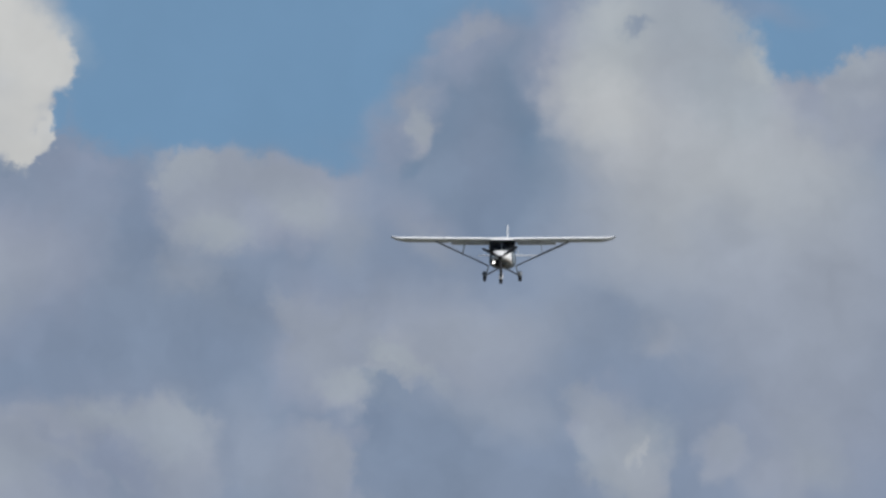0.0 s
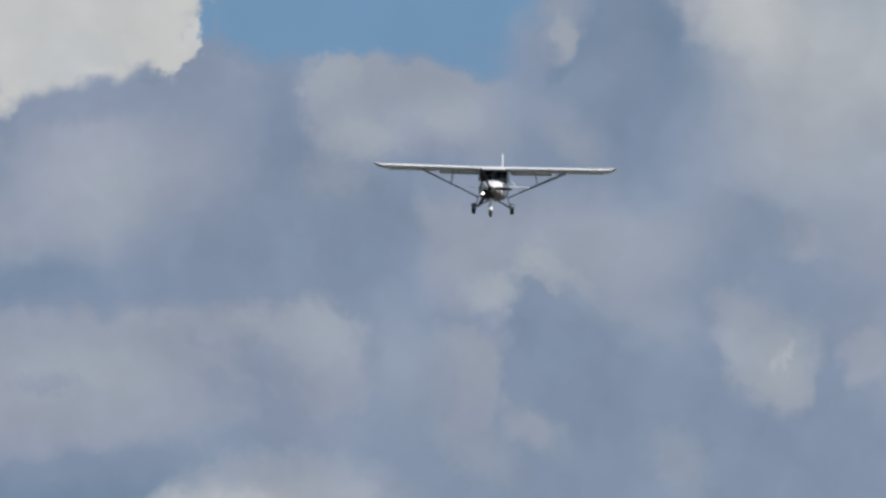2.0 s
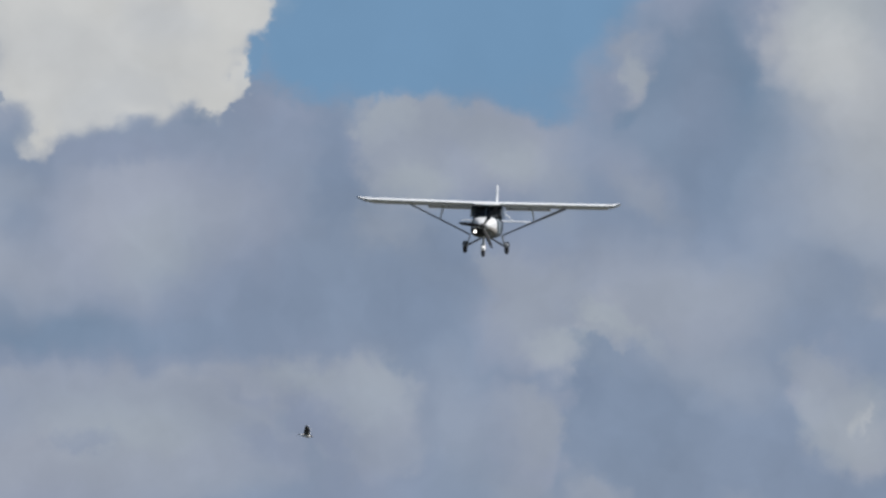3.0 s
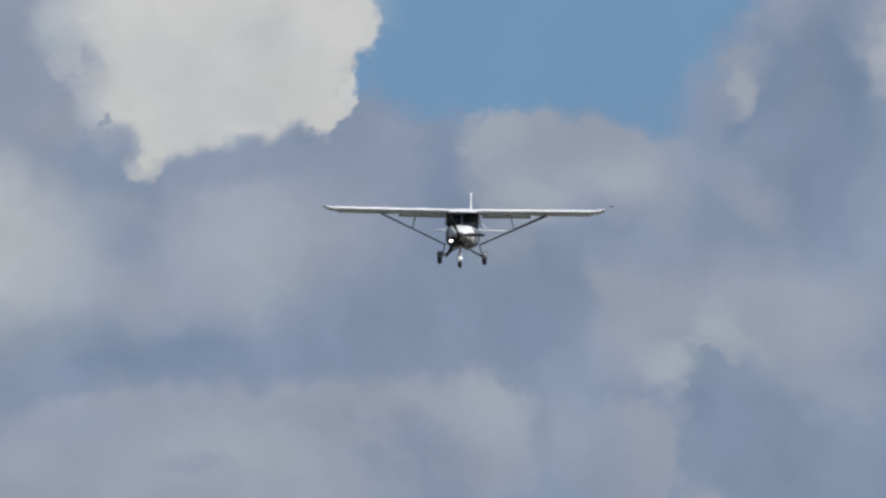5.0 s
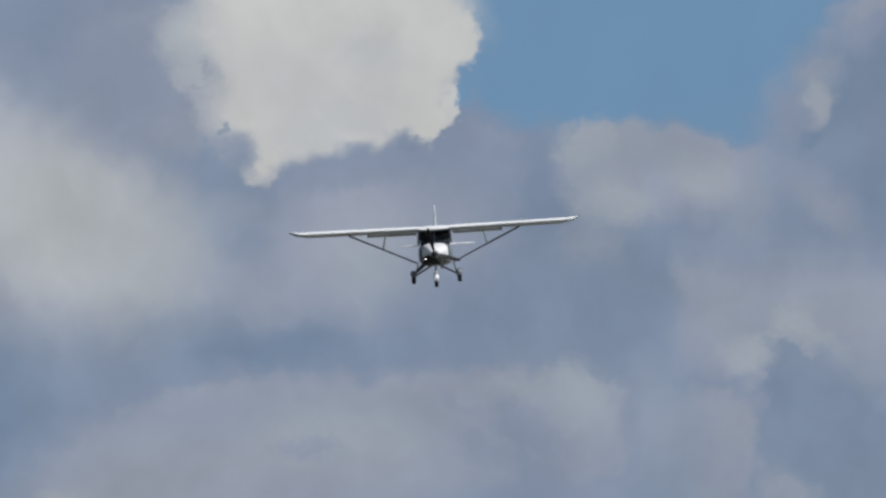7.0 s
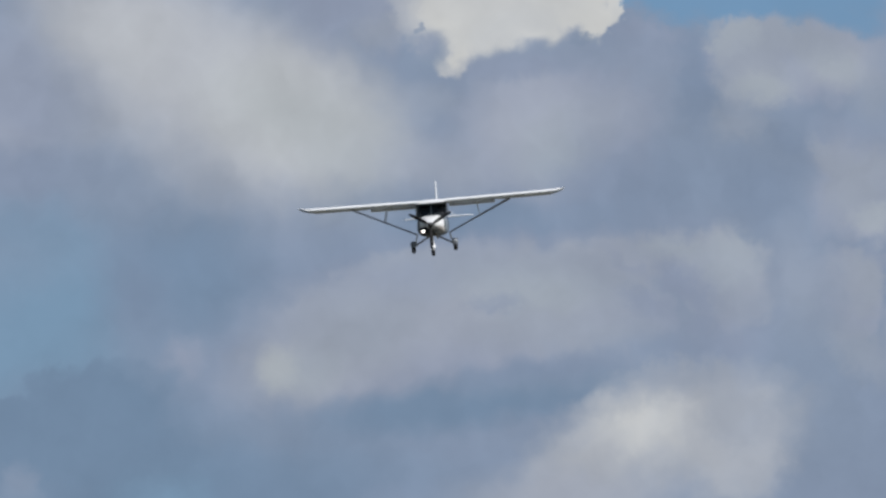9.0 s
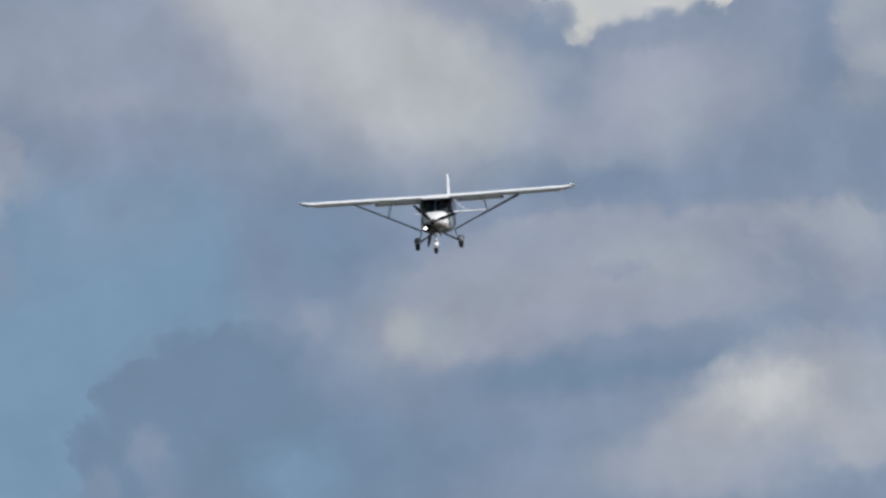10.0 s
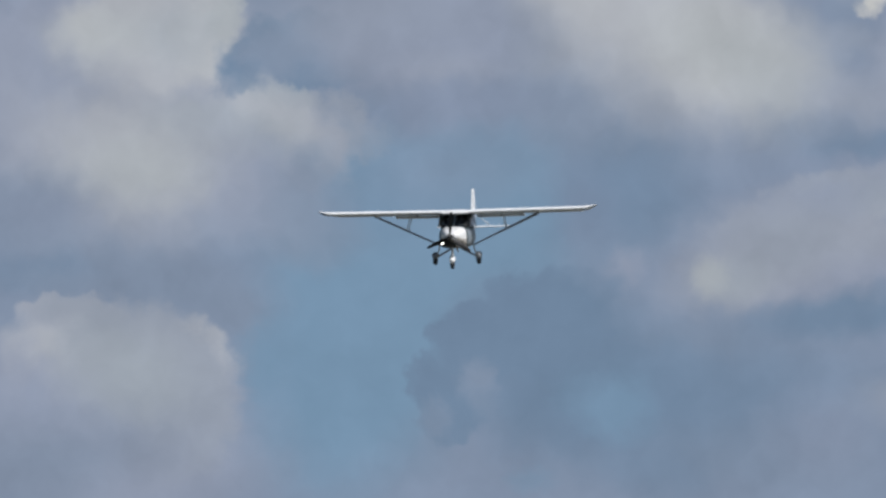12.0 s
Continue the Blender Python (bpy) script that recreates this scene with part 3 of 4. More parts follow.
# western masses
puff(-2470, -636, 248, 216, -38, GREY, 0.2, 0.9, near, True)
puff(-2601, -466, 144, 65, -14, GREY, 0.4, 0.8, near, True)
puff(-2496, -584, 183, 118, -20, PEARL, 0.9, 0.75, haze)
puff(-2642, -766, 262, 92, 0, DUSK, 0.95, 0.6, haze)
puff(-2240, -447, 78, 63, -25, DUSK, 0.7, 0.85, near)
puff(-2181, -559, 65, 118, 0, SKY_LOW, 0.8, 0.8, near)
puff(-2640, -374, 170, 39, -4, DUSK, 0.8, 0.6, near)
puff(-2271, -29, 248, 92, -8, PEARL, 0.6, 0.6, near, True)
puff(-2152, 55, 105, 44, -14, PEARL, 0.35, 0.8, near, True)
puff(-2009, 3, 78, 65, -35, GREY, 0.4, 0.8, near, True)
puff(-2468, -113, 209, 105, 0, SILVER, 0.95, 0.6, haze)
puff(-2532, 201, 170, 78, 0, SILVER, 0.95, 0.5, haze)
puff(-2269, 245, 44, 78, -20, SILVER, 0.5, 0.7, near)
puff(-2178, 147, 92, 78, 10, DUSK, 0.55, 0.8, near)
puff(-2244, 95, 65, 39, 30, DARK, 0.6, 0.6, near)
puff(-2062, -272, 105, 78, 0, DUSK, 0.95, 0.4, haze)
puff(-1721, 27, 222, 78, 0, HAZE, 0.95, 0.5, haze)
puff(-1119, 155, 222, 118, -20, SILVER, 0.95, 0.6, haze)
puff(-1684, -586, 42, 44, 0, DUSK, 0.9, 0.5, near)
puff(-1789, -691, 44, 52, 0, DUSK, 0.6, 0.5, near)
puff(-1762, -495, 31, 39, 20, DARK, 0.35, 0.7, near)
puff(-1697, -443, 47, 29, 10, DARK, 0.35, 0.7, near)
puff(-1808, -586, 31, 58, -10, DARK, 0.35, 0.7, near)
puff(-1371, -640, 105, 92, 0, SKY_LOW, 0.95, 0.35, near)
puff(-1568, -835, 65, 39, 0, SKY_LOW, 0.8, 0.4, near)
puff(-888, -719, 170, 118, 0, HAZE, 0.9, 0.6, haze)
puff(-1267, -823, 144, 78, 0, DARK, 0.9, 0.5, haze)
puff(-1148, -366, 52, 52, 0, SILVER, 0.8, 0.6, near)
puff(-1017, -289, 222, 118, 12, GREY, 0.8, 0.6, near)
# shaded side of the middle bank
puff(321, 378, 75, 114, -10, HAZE, 0.95, 0.45, haze)
puff(-125, 207, 75, 50, 0, PEARL, 0.95, 0.5, near)
puff(4, 237, 80, 45, -15, PEARL, 0.9, 0.55, near)
puff(88, 198, 60, 84, 0, GREY, 0.9, 0.6, haze)
puff(-145, 276, 119, 40, -4, GREY, 0.6, 0.4, near, True)
puff(-195, 127, 80, 50, 10, GREY, 0.9, 0.55, near)
puff(-85, 88, 50, 34, -20, SLATE, 0.9, 0.5, near)
puff(19, 43, 65, 50, -25, GREY, 0.8, 0.6, near)
puff(64, -31, 60, 45, -20, GREY, 0.7, 0.6, near)
puff(-284, 186, 42, 119, 8, SLATE, 0.9, 0.6, near)
puff(-413, 7, 258, 109, 0, SLATE, 0.95, 0.55, haze)
puff(-164, 18, 119, 60, 0, SLATE, 0.95, 0.4, haze)
puff(-372, -182, 318, 119, 0, HAZE, 0.95, 0.35, haze)
puff(-293, -201, 89, 36, -35, HAZE, 0.7, 0.5, near)
puff(372, 10, 119, 50, -10, GREY, 0.95, 0.4, haze)
# crest of the curl and the ragged top of the bank
puff(52, 328, 76, 30, -12, SKY, 0.8, 0.75, near)
puff(-194, 295, 59, 43, 25, PEARL, 0.35, 0.6, near, True)
puff(-24, 267, 66, 38, -28, GREY, 0.6, 0.6, near, True)
puff(12, -26, 43, 90, 12, GREY, 0.8, 0.5, near)
puff(-25, 64, 21, 47, 25, GREY, 0.7, 0.5, near)
puff(95, -71, 49, 40, 10, PEARL, 0.85, 0.45, near)
puff(106, -55, 26, 17, 20, PEARL, 0.9, 0.5, near)
puff(158, -38, 66, 15, -14, GREY, 0.7, 0.6, near)
puff(177, -91, 38, 32, -30, DUSK, 0.5, 0.8, near)
puff(144, -140, 42, 47, 0, SLATE, 0.8, 0.6, near)
puff(196, -64, 25, 13, -45, GREY, 0.6, 0.6, near)
puff(267, 11, 113, 57, 0, GREY, 0.95, 0.4, haze)
puff(-855, 299, 17, 15, 0, GREY, 0.7, 0.6, near)
# softer brow of the lower bank, and the greyer heart of the cumulus
puff(-621, -100, 330, 23, 0, HAZE, 0.95, 0.55, haze)
puff(-689, -189, 184, 58, 0, PEARL, 0.95, 0.4, haze)
puff(-214, -148, 68, 68, 0, PEARL, 0.85, 0.45, near)
puff(-330, -192, 62, 23, -38, HAZE, 0.7, 0.6, near)
puff(-276, -265, 25, 58, -8, HAZE, 0.7, 0.55, near)
puff(435, 49, 107, 58, 0, GREY, 0.95, 0.4, haze)
puff(-672, 402, 184, 107, 0, BRIGHT, 0.95, 0.5, haze)
# thin veil to the west
puff(-1815, 191, 365, 200, 0, HAZE, 0.95, 0.4, haze)
puff(-1877, -163, 247, 165, 0, SLATE, 0.95, 0.25, haze)
# shade on the western masses
puff(-1721, -116, 248, 105, 0, HAZE, 0.95, 0.35, haze)
puff(-2361, 200, 118, 105, 20, PEARL, 0.7, 0.5, near)
puff(-2637, 110, 157, 78, -10, HAZE, 0.95, 0.45, haze)
puff(-2691, -204, 157, 78, 0, HAZE, 0.95, 0.5, haze)

# mottling of the vapour: soft billows with finer ones in them; the open blue stays even
mott = ct.nodes.new("ShaderNodeMath")
mott.operation = "MULTIPLY_ADD"
mott.inputs[1].default_value = 0.55
ct.links.new(eddies(billow, 1.0, 6, 0.52).outputs[0], mott.inputs[0])
ct.links.new(eddies(soft, 0.42, 3, 0.5).outputs[0], mott.inputs[2])
level = node("ShaderNodeMapRange")
level.inputs[1].default_value, level.inputs[2].default_value = 0.45, 1.1
level.inputs[3].default_value, level.inputs[4].default_value = -0.10, 0.10
ct.links.new(mott.outputs[0], level.inputs[0])
bands = ct.nodes.new("ShaderNodeSeparateColor")
ct.links.new(colour_now, bands.inputs[0])
ratio = ct.nodes.new("ShaderNodeMath")
ratio.operation = "DIVIDE"
ct.links.new(bands.outputs[0], ratio.inputs[0])
ct.links.new(bands.outputs[2], ratio.inputs[1])
vapour = node("ShaderNodeMapRange")
vapour.inputs[1].default_value, vapour.inputs[2].default_value = 0.38, 0.56
vapour.inputs[3].default_value, vapour.inputs[4].default_value = 0.25, 1.0
ct.links.new(ratio.outputs[0], vapour.inputs[0])
gain = ct.nodes.new("ShaderNodeMath")
gain.operation = "MULTIPLY_ADD"
gain.inputs[2].default_value = 1.0
ct.links.new(level.outputs[0], gain.inputs[0])
ct.links.new(vapour.outputs[0], gain.inputs[1])
shade = ct.nodes.new("ShaderNodeVectorMath")
shade.operation = "SCALE"
ct.links.new(colour_now, shade.inputs[0])
ct.links.new(gain.outputs[0], shade.inputs["Scale"])
glow = ct.nodes.new("ShaderNodeEmission")
# contrast of the painted clouds raised: light parts lighter, shaded parts deeper
middle = srgb(146, 156, 172)[:3]
crisp = vec("ADD", vec("SCALE", vec("SUBTRACT", shade.outputs[0], middle), scale=1.14), middle)
ct.links.new(crisp, glow.inputs[0])
ct.links.new(glow.outputs[0], ct.nodes.new("ShaderNodeOutputMaterial").inputs[0])

# ---- mesh helpers ----


def mesh_of(name, bm, material, smooth=True):
    me = bpy.data.meshes.new(name)
    bmesh.ops.recalc_face_normals(bm, faces=bm.faces)
    bm.to_mesh(me)
    bm.free()
    me.materials.append(material)
    for p in me.polygons:
        p.use_smooth = smooth
    return me


def part(name, bm, material, parent, label="", smooth=True, at=None):
    """Links a bmesh as one mesh object under a thing or a part."""
    ob = new(name, mesh_of(name, bm, material, smooth))
    ob.parent = parent
    if at is not None:
        ob.matrix_basis = at
    return tagged(ob, label)


def loft(rings, close=True):
    """Skins a run of rings that have the same number of points, and caps both ends."""
    bm = bmesh.new()
    rows = [[bm.verts.new(p) for p in ring] for ring in rings]
    n = len(rows[0])
    for a, b in zip(rows, rows[1:]):
        for i in range(n):
            bm.faces.new((a[i], a[(i + 1) % n], b[(i + 1) % n], b[i]))
    if close:
        for cap in (bm.faces.new(rows[0]), bm.faces.new(rows[-1])):
            for e in cap.edges:
                e.smooth = False
    return bm


def oval(y, x, z, hw, hh, power=2.6, n=28):
    """A rounded-square ring across the y axis."""
    ring = []
    for i in range(n):
        a = 2 * math.pi * i / n
        c, s = math.cos(a), math.sin(a)
        ring.append((x + hw * math.copysign(abs(c) ** (2 / power), c), y, z + hh * math.copysign(abs(s) ** (2 / power), s)))
    return ring


def tube(points, radius, n=10, flat=1.0):
    """A straight-run tube through points; flat squeezes it across its vertical."""
    rings = []
    pts = [Vector(p) for p in points]
    for i, p in enumerate(pts):
        d = (pts[min(i + 1, len(pts) - 1)] - pts[max(i - 1, 0)]).normalized()
        side = d.cross(Vector((0, 1, 0)))
        side = side.normalized() if side.length > 0.01 else Vector((1, 0, 0))
        up = d.cross(side).normalized()
        r = radius[i] if isinstance(radius, (list, tuple)) else radius
        rings.append([p + side * (r * math.cos(2 * math.pi * k / n)) + up * (r * flat * math.sin(2 * math.pi * k / n)) for k in range(n)])
    return loft(rings)


def box(x0, x1, y0, y1, z0, z1, bevel=0.01):
    bm = bmesh.new()
    bmesh.ops.create_cube(bm, size=1)
    for v in bm.verts:
        v.co = ((x0 + x1) / 2 + v.co.x * (x1 - x0), (y0 + y1) / 2 + v.co.y * (y1 - y0), (z0 + z1) / 2 + v.co.z * (z1 - z0))
    bmesh.ops.bevel(bm, geom=bm.edges[:], offset=bevel, segments=2, affect="EDGES")
    return bm


def ring_x(x0, half, r0, r1, n=28):
    """A tyre-like ring about the x axis with rounded shoulders."""
    profile = [(-half, r0), (-half, r1 - half * 0.7), (-half * 0.75, r1 - half * 0.2), (0, r1), (half * 0.75, r1 - half * 0.2), (half, r1 - half * 0.7), (half, r0)]
    bm = bmesh.new()
    rows = []
    for i in range(n):
        a = 2 * math.pi * i / n
        rows.append([bm.verts.new((x0 + px, r * math.cos(a), r * math.sin(a))) for px, r in profile])
    for i in range(n):
        a, b = rows[i], rows[(i + 1) % n]
        for k in range(len(profile)):
            j = (k + 1) % len(profile)
            bm.faces.new((a[k], a[j], b[j], b[k]))
    return bm


def foil(x, y_front, z, chord, thick, pitch=0.0, camber=0.03, n=14):
    """A wing section across x: front edge at y_front, front to the -y side."""
    up, low = [], []
    for i in range(n + 1):
        s = 0.5 - 0.5 * math.cos(math.pi * i / n)
        t = 5 * thick * (0.2969 * math.sqrt(s) - 0.126 * s - 0.3516 * s * s + 0.2843 * s ** 3 - 0.1036 * s ** 4)
        c = camber * 4 * s * (1 - s)
        up.append((s, c + t))
        low.append((s, c - t))
    ring = []
    for s, h in up + low[-2:0:-1]:
        y, zz = s * chord, h * chord
        ring.append((x, y_front + y * math.cos(pitch) + zz * math.sin(pitch), z - y * math.sin(pitch) + zz * math.cos(pitch)))
    return ring


# ---- the ground, out to the horizon ----
def build_ground():
    bm = bmesh.new()
    n, size = 40, 5000
    grid = [[bm.verts.new(((i / n * 2 - 1) * size, (j / n * 2 - 1) * size, 0.0)) for i in range(n + 1)] for j in range(n + 1)]
    for j in range(n):
        for i in range(n):
            bm.faces.new((grid[j][i], grid[j][i + 1], grid[j + 1][i + 1], grid[j + 1][i]))
    tagged(new("ground", mesh_of("ground", bm, GRASS)), "flat dry mown airfield grass", "ground", kind="structure")


def build_backdrop():
    bm = bmesh.new()
    n = 24
    rows = []
    for j in range(9):
        rows.append([bm.verts.new((-760 + 1520 * i / n, 0, -330 + 760 * j / 8)) for i in range(n + 1)])
    for a, b in zip(rows, rows[1:]):
        for i in range(n):
            bm.faces.new((a[i], a[i + 1], b[i + 1], b[i]))
    return tagged(new("backdrop", mesh_of("backdrop", bm, cloud_mat)), "blue sky with grey and white cumulus clouds", "sky", kind="structure")


# ---- the aircraft: nose towards -y, the wing's front edge at the origin's height ----
def build_wheel(parent, x, y, z, r, half, guard_label, guard_mat, guard_drop):
    wheel = part("wheel", ring_x(0, half * 0.5, 0.012, r * 0.55), ALLOY, parent, "small alloy wheel", at=pose(x, y, z))
    part("tyre", ring_x(0, half, r * 0.5, r), RUBBER, wheel, "black rubber tyre")
    rings = []
    for k in range(11):
        s = k / 10
        yy = -r * 1.5 + s * r * 3.6
        w = half * 1.5 * math.sin(math.pi * min(1, 0.12 + s * 0.86)) ** 0.5
        h = r * (0.25 + 0.75 * math.sin(math.pi * (0.08 + 0.84 * s)) ** 0.8)
        rings.append(oval(yy, 0, guard_drop + h * 0.5, w, h * 0.62, 2.3, 16))
    part("wheel_guard", loft(rings), guard_mat, wheel, guard_label)
    return wheel


def build_aircraft():
    plane = new("airplane")
    tagged(plane, "white high-wing light aircraft with wing struts and lowered flaps, airborne", "airplane")

    # fuselage, from behind the engine to the tail
    body = part("fuselage", loft([
        oval(-1.05, 0, -0.84, 0.50, 0.37, 3.0), oval(-0.7, 0, -0.85, 0.545, 0.38, 3.2), oval(0.0, 0, -0.86, 0.56, 0.38, 3.2),
        oval(0.7, 0, -0.83, 0.53, 0.37, 3.0), oval(1.3, 0, -0.76, 0.42, 0.32, 2.6), oval(2.1, 0, -0.68, 0.27, 0.23, 2.3),
        oval(3.2, 0, -0.62, 0.15, 0.14, 2.1), oval(4.5, 0, -0.58, 0.07, 0.08, 2.0)]), SHEET, plane, "blue-grey fuselage shell tapering to the tail")
    part("cabin_floor", box(-0.45, 0.45, -0.95, 0.8, -0.50, -0.47), CABIN, body)

    # engine cowling
    cowl = part("cowling", loft([
        oval(-2.06, 0.02, -0.80, 0.13, 0.07, 2.2), oval(-2.02, 0.02, -0.79, 0.20, 0.115, 2.4), oval(-1.92, 0.02, -0.775, 0.27, 0.16, 2.6),
        oval(-1.7, 0.02, -0.785, 0.335, 0.22, 2.8), oval(-1.45, 0.02, -0.80, 0.385, 0.275, 3.0), oval(-1.2, 0.01, -0.815, 0.42, 0.315, 3.2), oval(-1.04, 0, -0.815, 0.44, 0.335, 3.4)]), PAINT, plane, "glossy white engine cowling")
    # lower half of the cowling, coloured dark to stand for its shaded side
    part("lower_cowling", loft([oval(-1.97, 0.02, -0.885, 0.20, 0.07, 2.6), oval(-1.9, 0.02, -0.895, 0.27, 0.095, 2.7), oval(-1.7, 0.02, -0.92, 0.34, 0.12, 2.8), oval(-1.45, 0.02, -0.955, 0.39, 0.15, 3.0), oval(-1.2, 0.01, -0.985, 0.428, 0.165, 3.2), oval(-1.03, 0, -1.0, 0.45, 0.17, 3.4)]), SHADED_PAINT, cowl, "lower cowling, its shade put into a grey colour")
    part("air_intake", loft([oval(-2.00, -0.19, -0.985, 0.16, 0.085, 3.0), oval(-1.97, -0.19, -0.985, 0.21, 0.115, 3.0), oval(-1.7, -0.14, -1.03, 0.26, 0.12, 3.0), oval(-1.3, -0.08, -1.09, 0.30, 0.11, 3.0)]), SHADOW_TRIM, cowl, "black chin air intake")
    part("radiator_duct", loft([oval(-1.80, 0.16, -1.02, 0.07, 0.03, 3.0, 16), oval(-1.77, 0.16, -1.02, 0.10, 0.045, 3.0, 16), oval(-1.4, 0.16, -1.09, 0.13, 0.06, 3.0, 16)]), GUARD, cowl, "grey radiator duct")
    for s in (-1, 1):
        part("cooling_slot", loft([oval(-1.995, s * 0.15, -0.845, 0.05, 0.035, 2.4, 14), oval(-1.86, s * 0.15, -0.845, 0.055, 0.04, 2.4, 14)]), SHADOW_TRIM, cowl, "dark cooling slot")
    lamp = part("landing_light", loft([oval(-2.04, -0.275, -1.015, 0.085, 0.07, 4, 20), oval(-1.90, -0.275, -1.015, 0.08, 0.068, 4, 20)]), SHADOW_TRIM, plane, "lit square landing light in the chin")
    part("lens", loft([oval(-2.054, -0.275, -1.015, 0.042, 0.03, 5, 20), oval(-2.048, -0.275, -1.015, 0.048, 0.037, 5, 20), oval(-2.036, -0.275, -1.015, 0.048, 0.037, 5, 20)]), LAMP, lamp, "glowing white lens")
    part("exhaust_pipe", tube([(0.16, -1.75, -1.12), (0.18, -1.7, -1.22), (0.20, -1.55, -1.30)], 0.03), STEEL, plane, "heat-stained exhaust pipe")

    # cabin glazing and frame
    def screen_ring(x):
        k = abs(x) / 0.54
        return [(x, -1.08 + 0.22 * k * k, -0.46 - 0.03 * k), (x * 0.985, -0.80 + 0.16 * k * k, -0.25), (x * 0.94, -0.54 + 0.10 * k * k, -0.07)]
    bm = bmesh.new()
    rows = [[bm.verts.new(p) for p in screen_ring(-0.54 + i * 0.108)] for i in range(11)]
    for a, b in zip(rows, rows[1:]):
        for k in range(2):
            bm.faces.new((a[k], a[k + 1], b[k + 1], b[k]))
    part("windscreen", bm, GLASS, plane, "tinted curved windscreen")
    for s in (-1, 1):
        bm = bmesh.new()
        pts = [(s * 0.54, -0.86, -0.49), (s * 0.565, -0.1, -0.50), (s * 0.55, 0.75, -0.50), (s * 0.51, 0.70, -0.08), (s * 0.53, -0.1, -0.07), (s * 0.507, -0.42, -0.06)]
        v = [bm.verts.new(p) for p in pts]
        bm.faces.new((v[0], v[1], v[4], v[5]))
        bm.faces.new((v[1], v[2], v[3], v[4]))
        door = part("door", bm, GLASS_SIDE, plane, "clear glazed cabin door", smooth=False)
        part("door_frame", tube([(s * 0.557, -0.1, -0.50), (s * 0.503, -0.1, -0.06)], 0.018), TUBE_LIGHT, door)
        part("screen_pillar", tube([(s * 0.54, -0.87, -0.48), (s * 0.53, -0.64, -0.25), (s * 0.505, -0.42, -0.05)], 0.018), CABIN, plane)
        part("rear_pillar", tube([(s * 0.54, 0.75, -0.52), (s * 0.49, 0.70, -0.06)], 0.025), SHEET, plane)
    part("centre_tube", tube([(0, -0.95, -0.46), (0, -0.72, -0.25), (0, -0.46, -0.05)], 0.024), TUBE_LIGHT, plane, "pale centre tube behind the screen")
    part("instrument_panel", box(-0.44, 0.44, -0.92, -0.78, -0.56, -0.40), CABIN, plane, "black instrument panel")
    for s in (-1, 1):
        seat = part("seat", box(s * 0.25 - 0.19, s * 0.25 + 0.19, -0.35, 0.15, -0.72, -0.60, 0.04), SEAT, plane, "dark cloth seat")
        part("backrest", box(s * 0.25 - 0.19, s * 0.25 + 0.19, 0.12, 0.24, -0.66, -0.12, 0.04), SEAT, seat)
    part("rear_bulkhead", box(-0.47, 0.47, 0.68, 0.72, -0.95, -0.08, 0.01), CABIN, plane, "dark cabin rear wall")
    part("roof", loft([oval(-0.70, 0, -0.035, 0.44, 0.015, 3), oval(-0.62, 0, -0.005, 0.48, 0.045, 3), oval(-0.45, 0, 0.01, 0.50, 0.07, 3), oval(-0.1, 0, 0.005, 0.50, 0.08, 3), oval(0.4, 0, -0.04, 0.50, 0.07, 3), oval(0.95, 0, -0.10, 0.46, 0.04, 3)]), PAINT, plane, "white cabin roof between the wings")
    part("aft_deck", loft([oval(0.7, 0, -0.30, 0.50, 0.24, 3), oval(1.3, 0, -0.45, 0.36, 0.20, 2.5), oval(2.2, 0, -0.56, 0.22, 0.16, 2.2)]), SHEET, plane)

    # wings with flaps, ailerons and curved tips
    inc = radians(4.5)
    for s in (-1, 1):
        def at(x, y, z, chord, thick, pitch=inc, camber=0.03):
            return foil(s * x, y, z, chord, thick, pitch, camber)
        dih = 0.008
        wing = part("wing", loft([at(0.44, -0.62, 0.0, 1.34, 0.110), at(1.5, -0.62, dih, 1.34, 0.110), at(2.9, -0.62, dih * 2.4, 1.34, 0.110), at(4.28, -0.62, dih * 3.8, 1.32, 0.106)]), FABRIC, plane, "white fabric-covered wing")
        tip = loft([at(4.285, -0.62, dih * 3.8, 1.32, 0.106), at(4.40, -0.60, 0.045, 1.29, 0.10), at(4.52, -0.53, 0.072, 1.19, 0.074), at(4.63, -0.40, 0.103, 1.0, 0.05), at(4.70, -0.20, 0.125, 0.74, 0.034), at(4.75, 0.06, 0.137, 0.44, 0.024)])
        tip_part = part("wing_tip", tip, PAINT, wing, "glossy white upswept wing tip")
        # a dark tube added along the tip's lower edge to paint its shade
        part("tip_shade", tube([(s * 4.33, -0.585, -0.035), (s * 4.47, -0.55, 0.012), (s * 4.58, -0.46, 0.05), (s * 4.67, -0.31, 0.085), (s * 4.74, -0.1, 0.115)], [0.010, 0.018, 0.02, 0.016, 0.008]), SHEET, tip_part, "dark blue-grey tube that draws the shade under the tip")
        part("flap", loft([at(0.58, 0.66, -0.118, 0.36, 0.10, radians(16), 0.02), at(2.22, 0.66, -0.105, 0.36, 0.10, radians(16), 0.02)]), FABRIC, wing, "white flap lowered for landing")
        part("aileron", loft([at(2.3, 0.725, -0.09, 0.26, 0.10, radians(5), 0.0), at(4.22, 0.725, -0.075, 0.26, 0.10, radians(5), 0.0)]), FABRIC, wing, "white aileron")
        for x in (0.75, 1.45, 2.15):
            part("flap_bracket", box(s * x - 0.012, s * x + 0.012, 0.55, 0.78, -0.17, -0.09, 0.004), TUBE, wing)
        # lift struts in a V, and the short struts between
        part("lift_strut", tube([(s * 0.57, -0.25, -1.13), (s * 2.82, -0.30, -0.07)], 0.027), TUBE, plane, "grey streamlined wing strut")
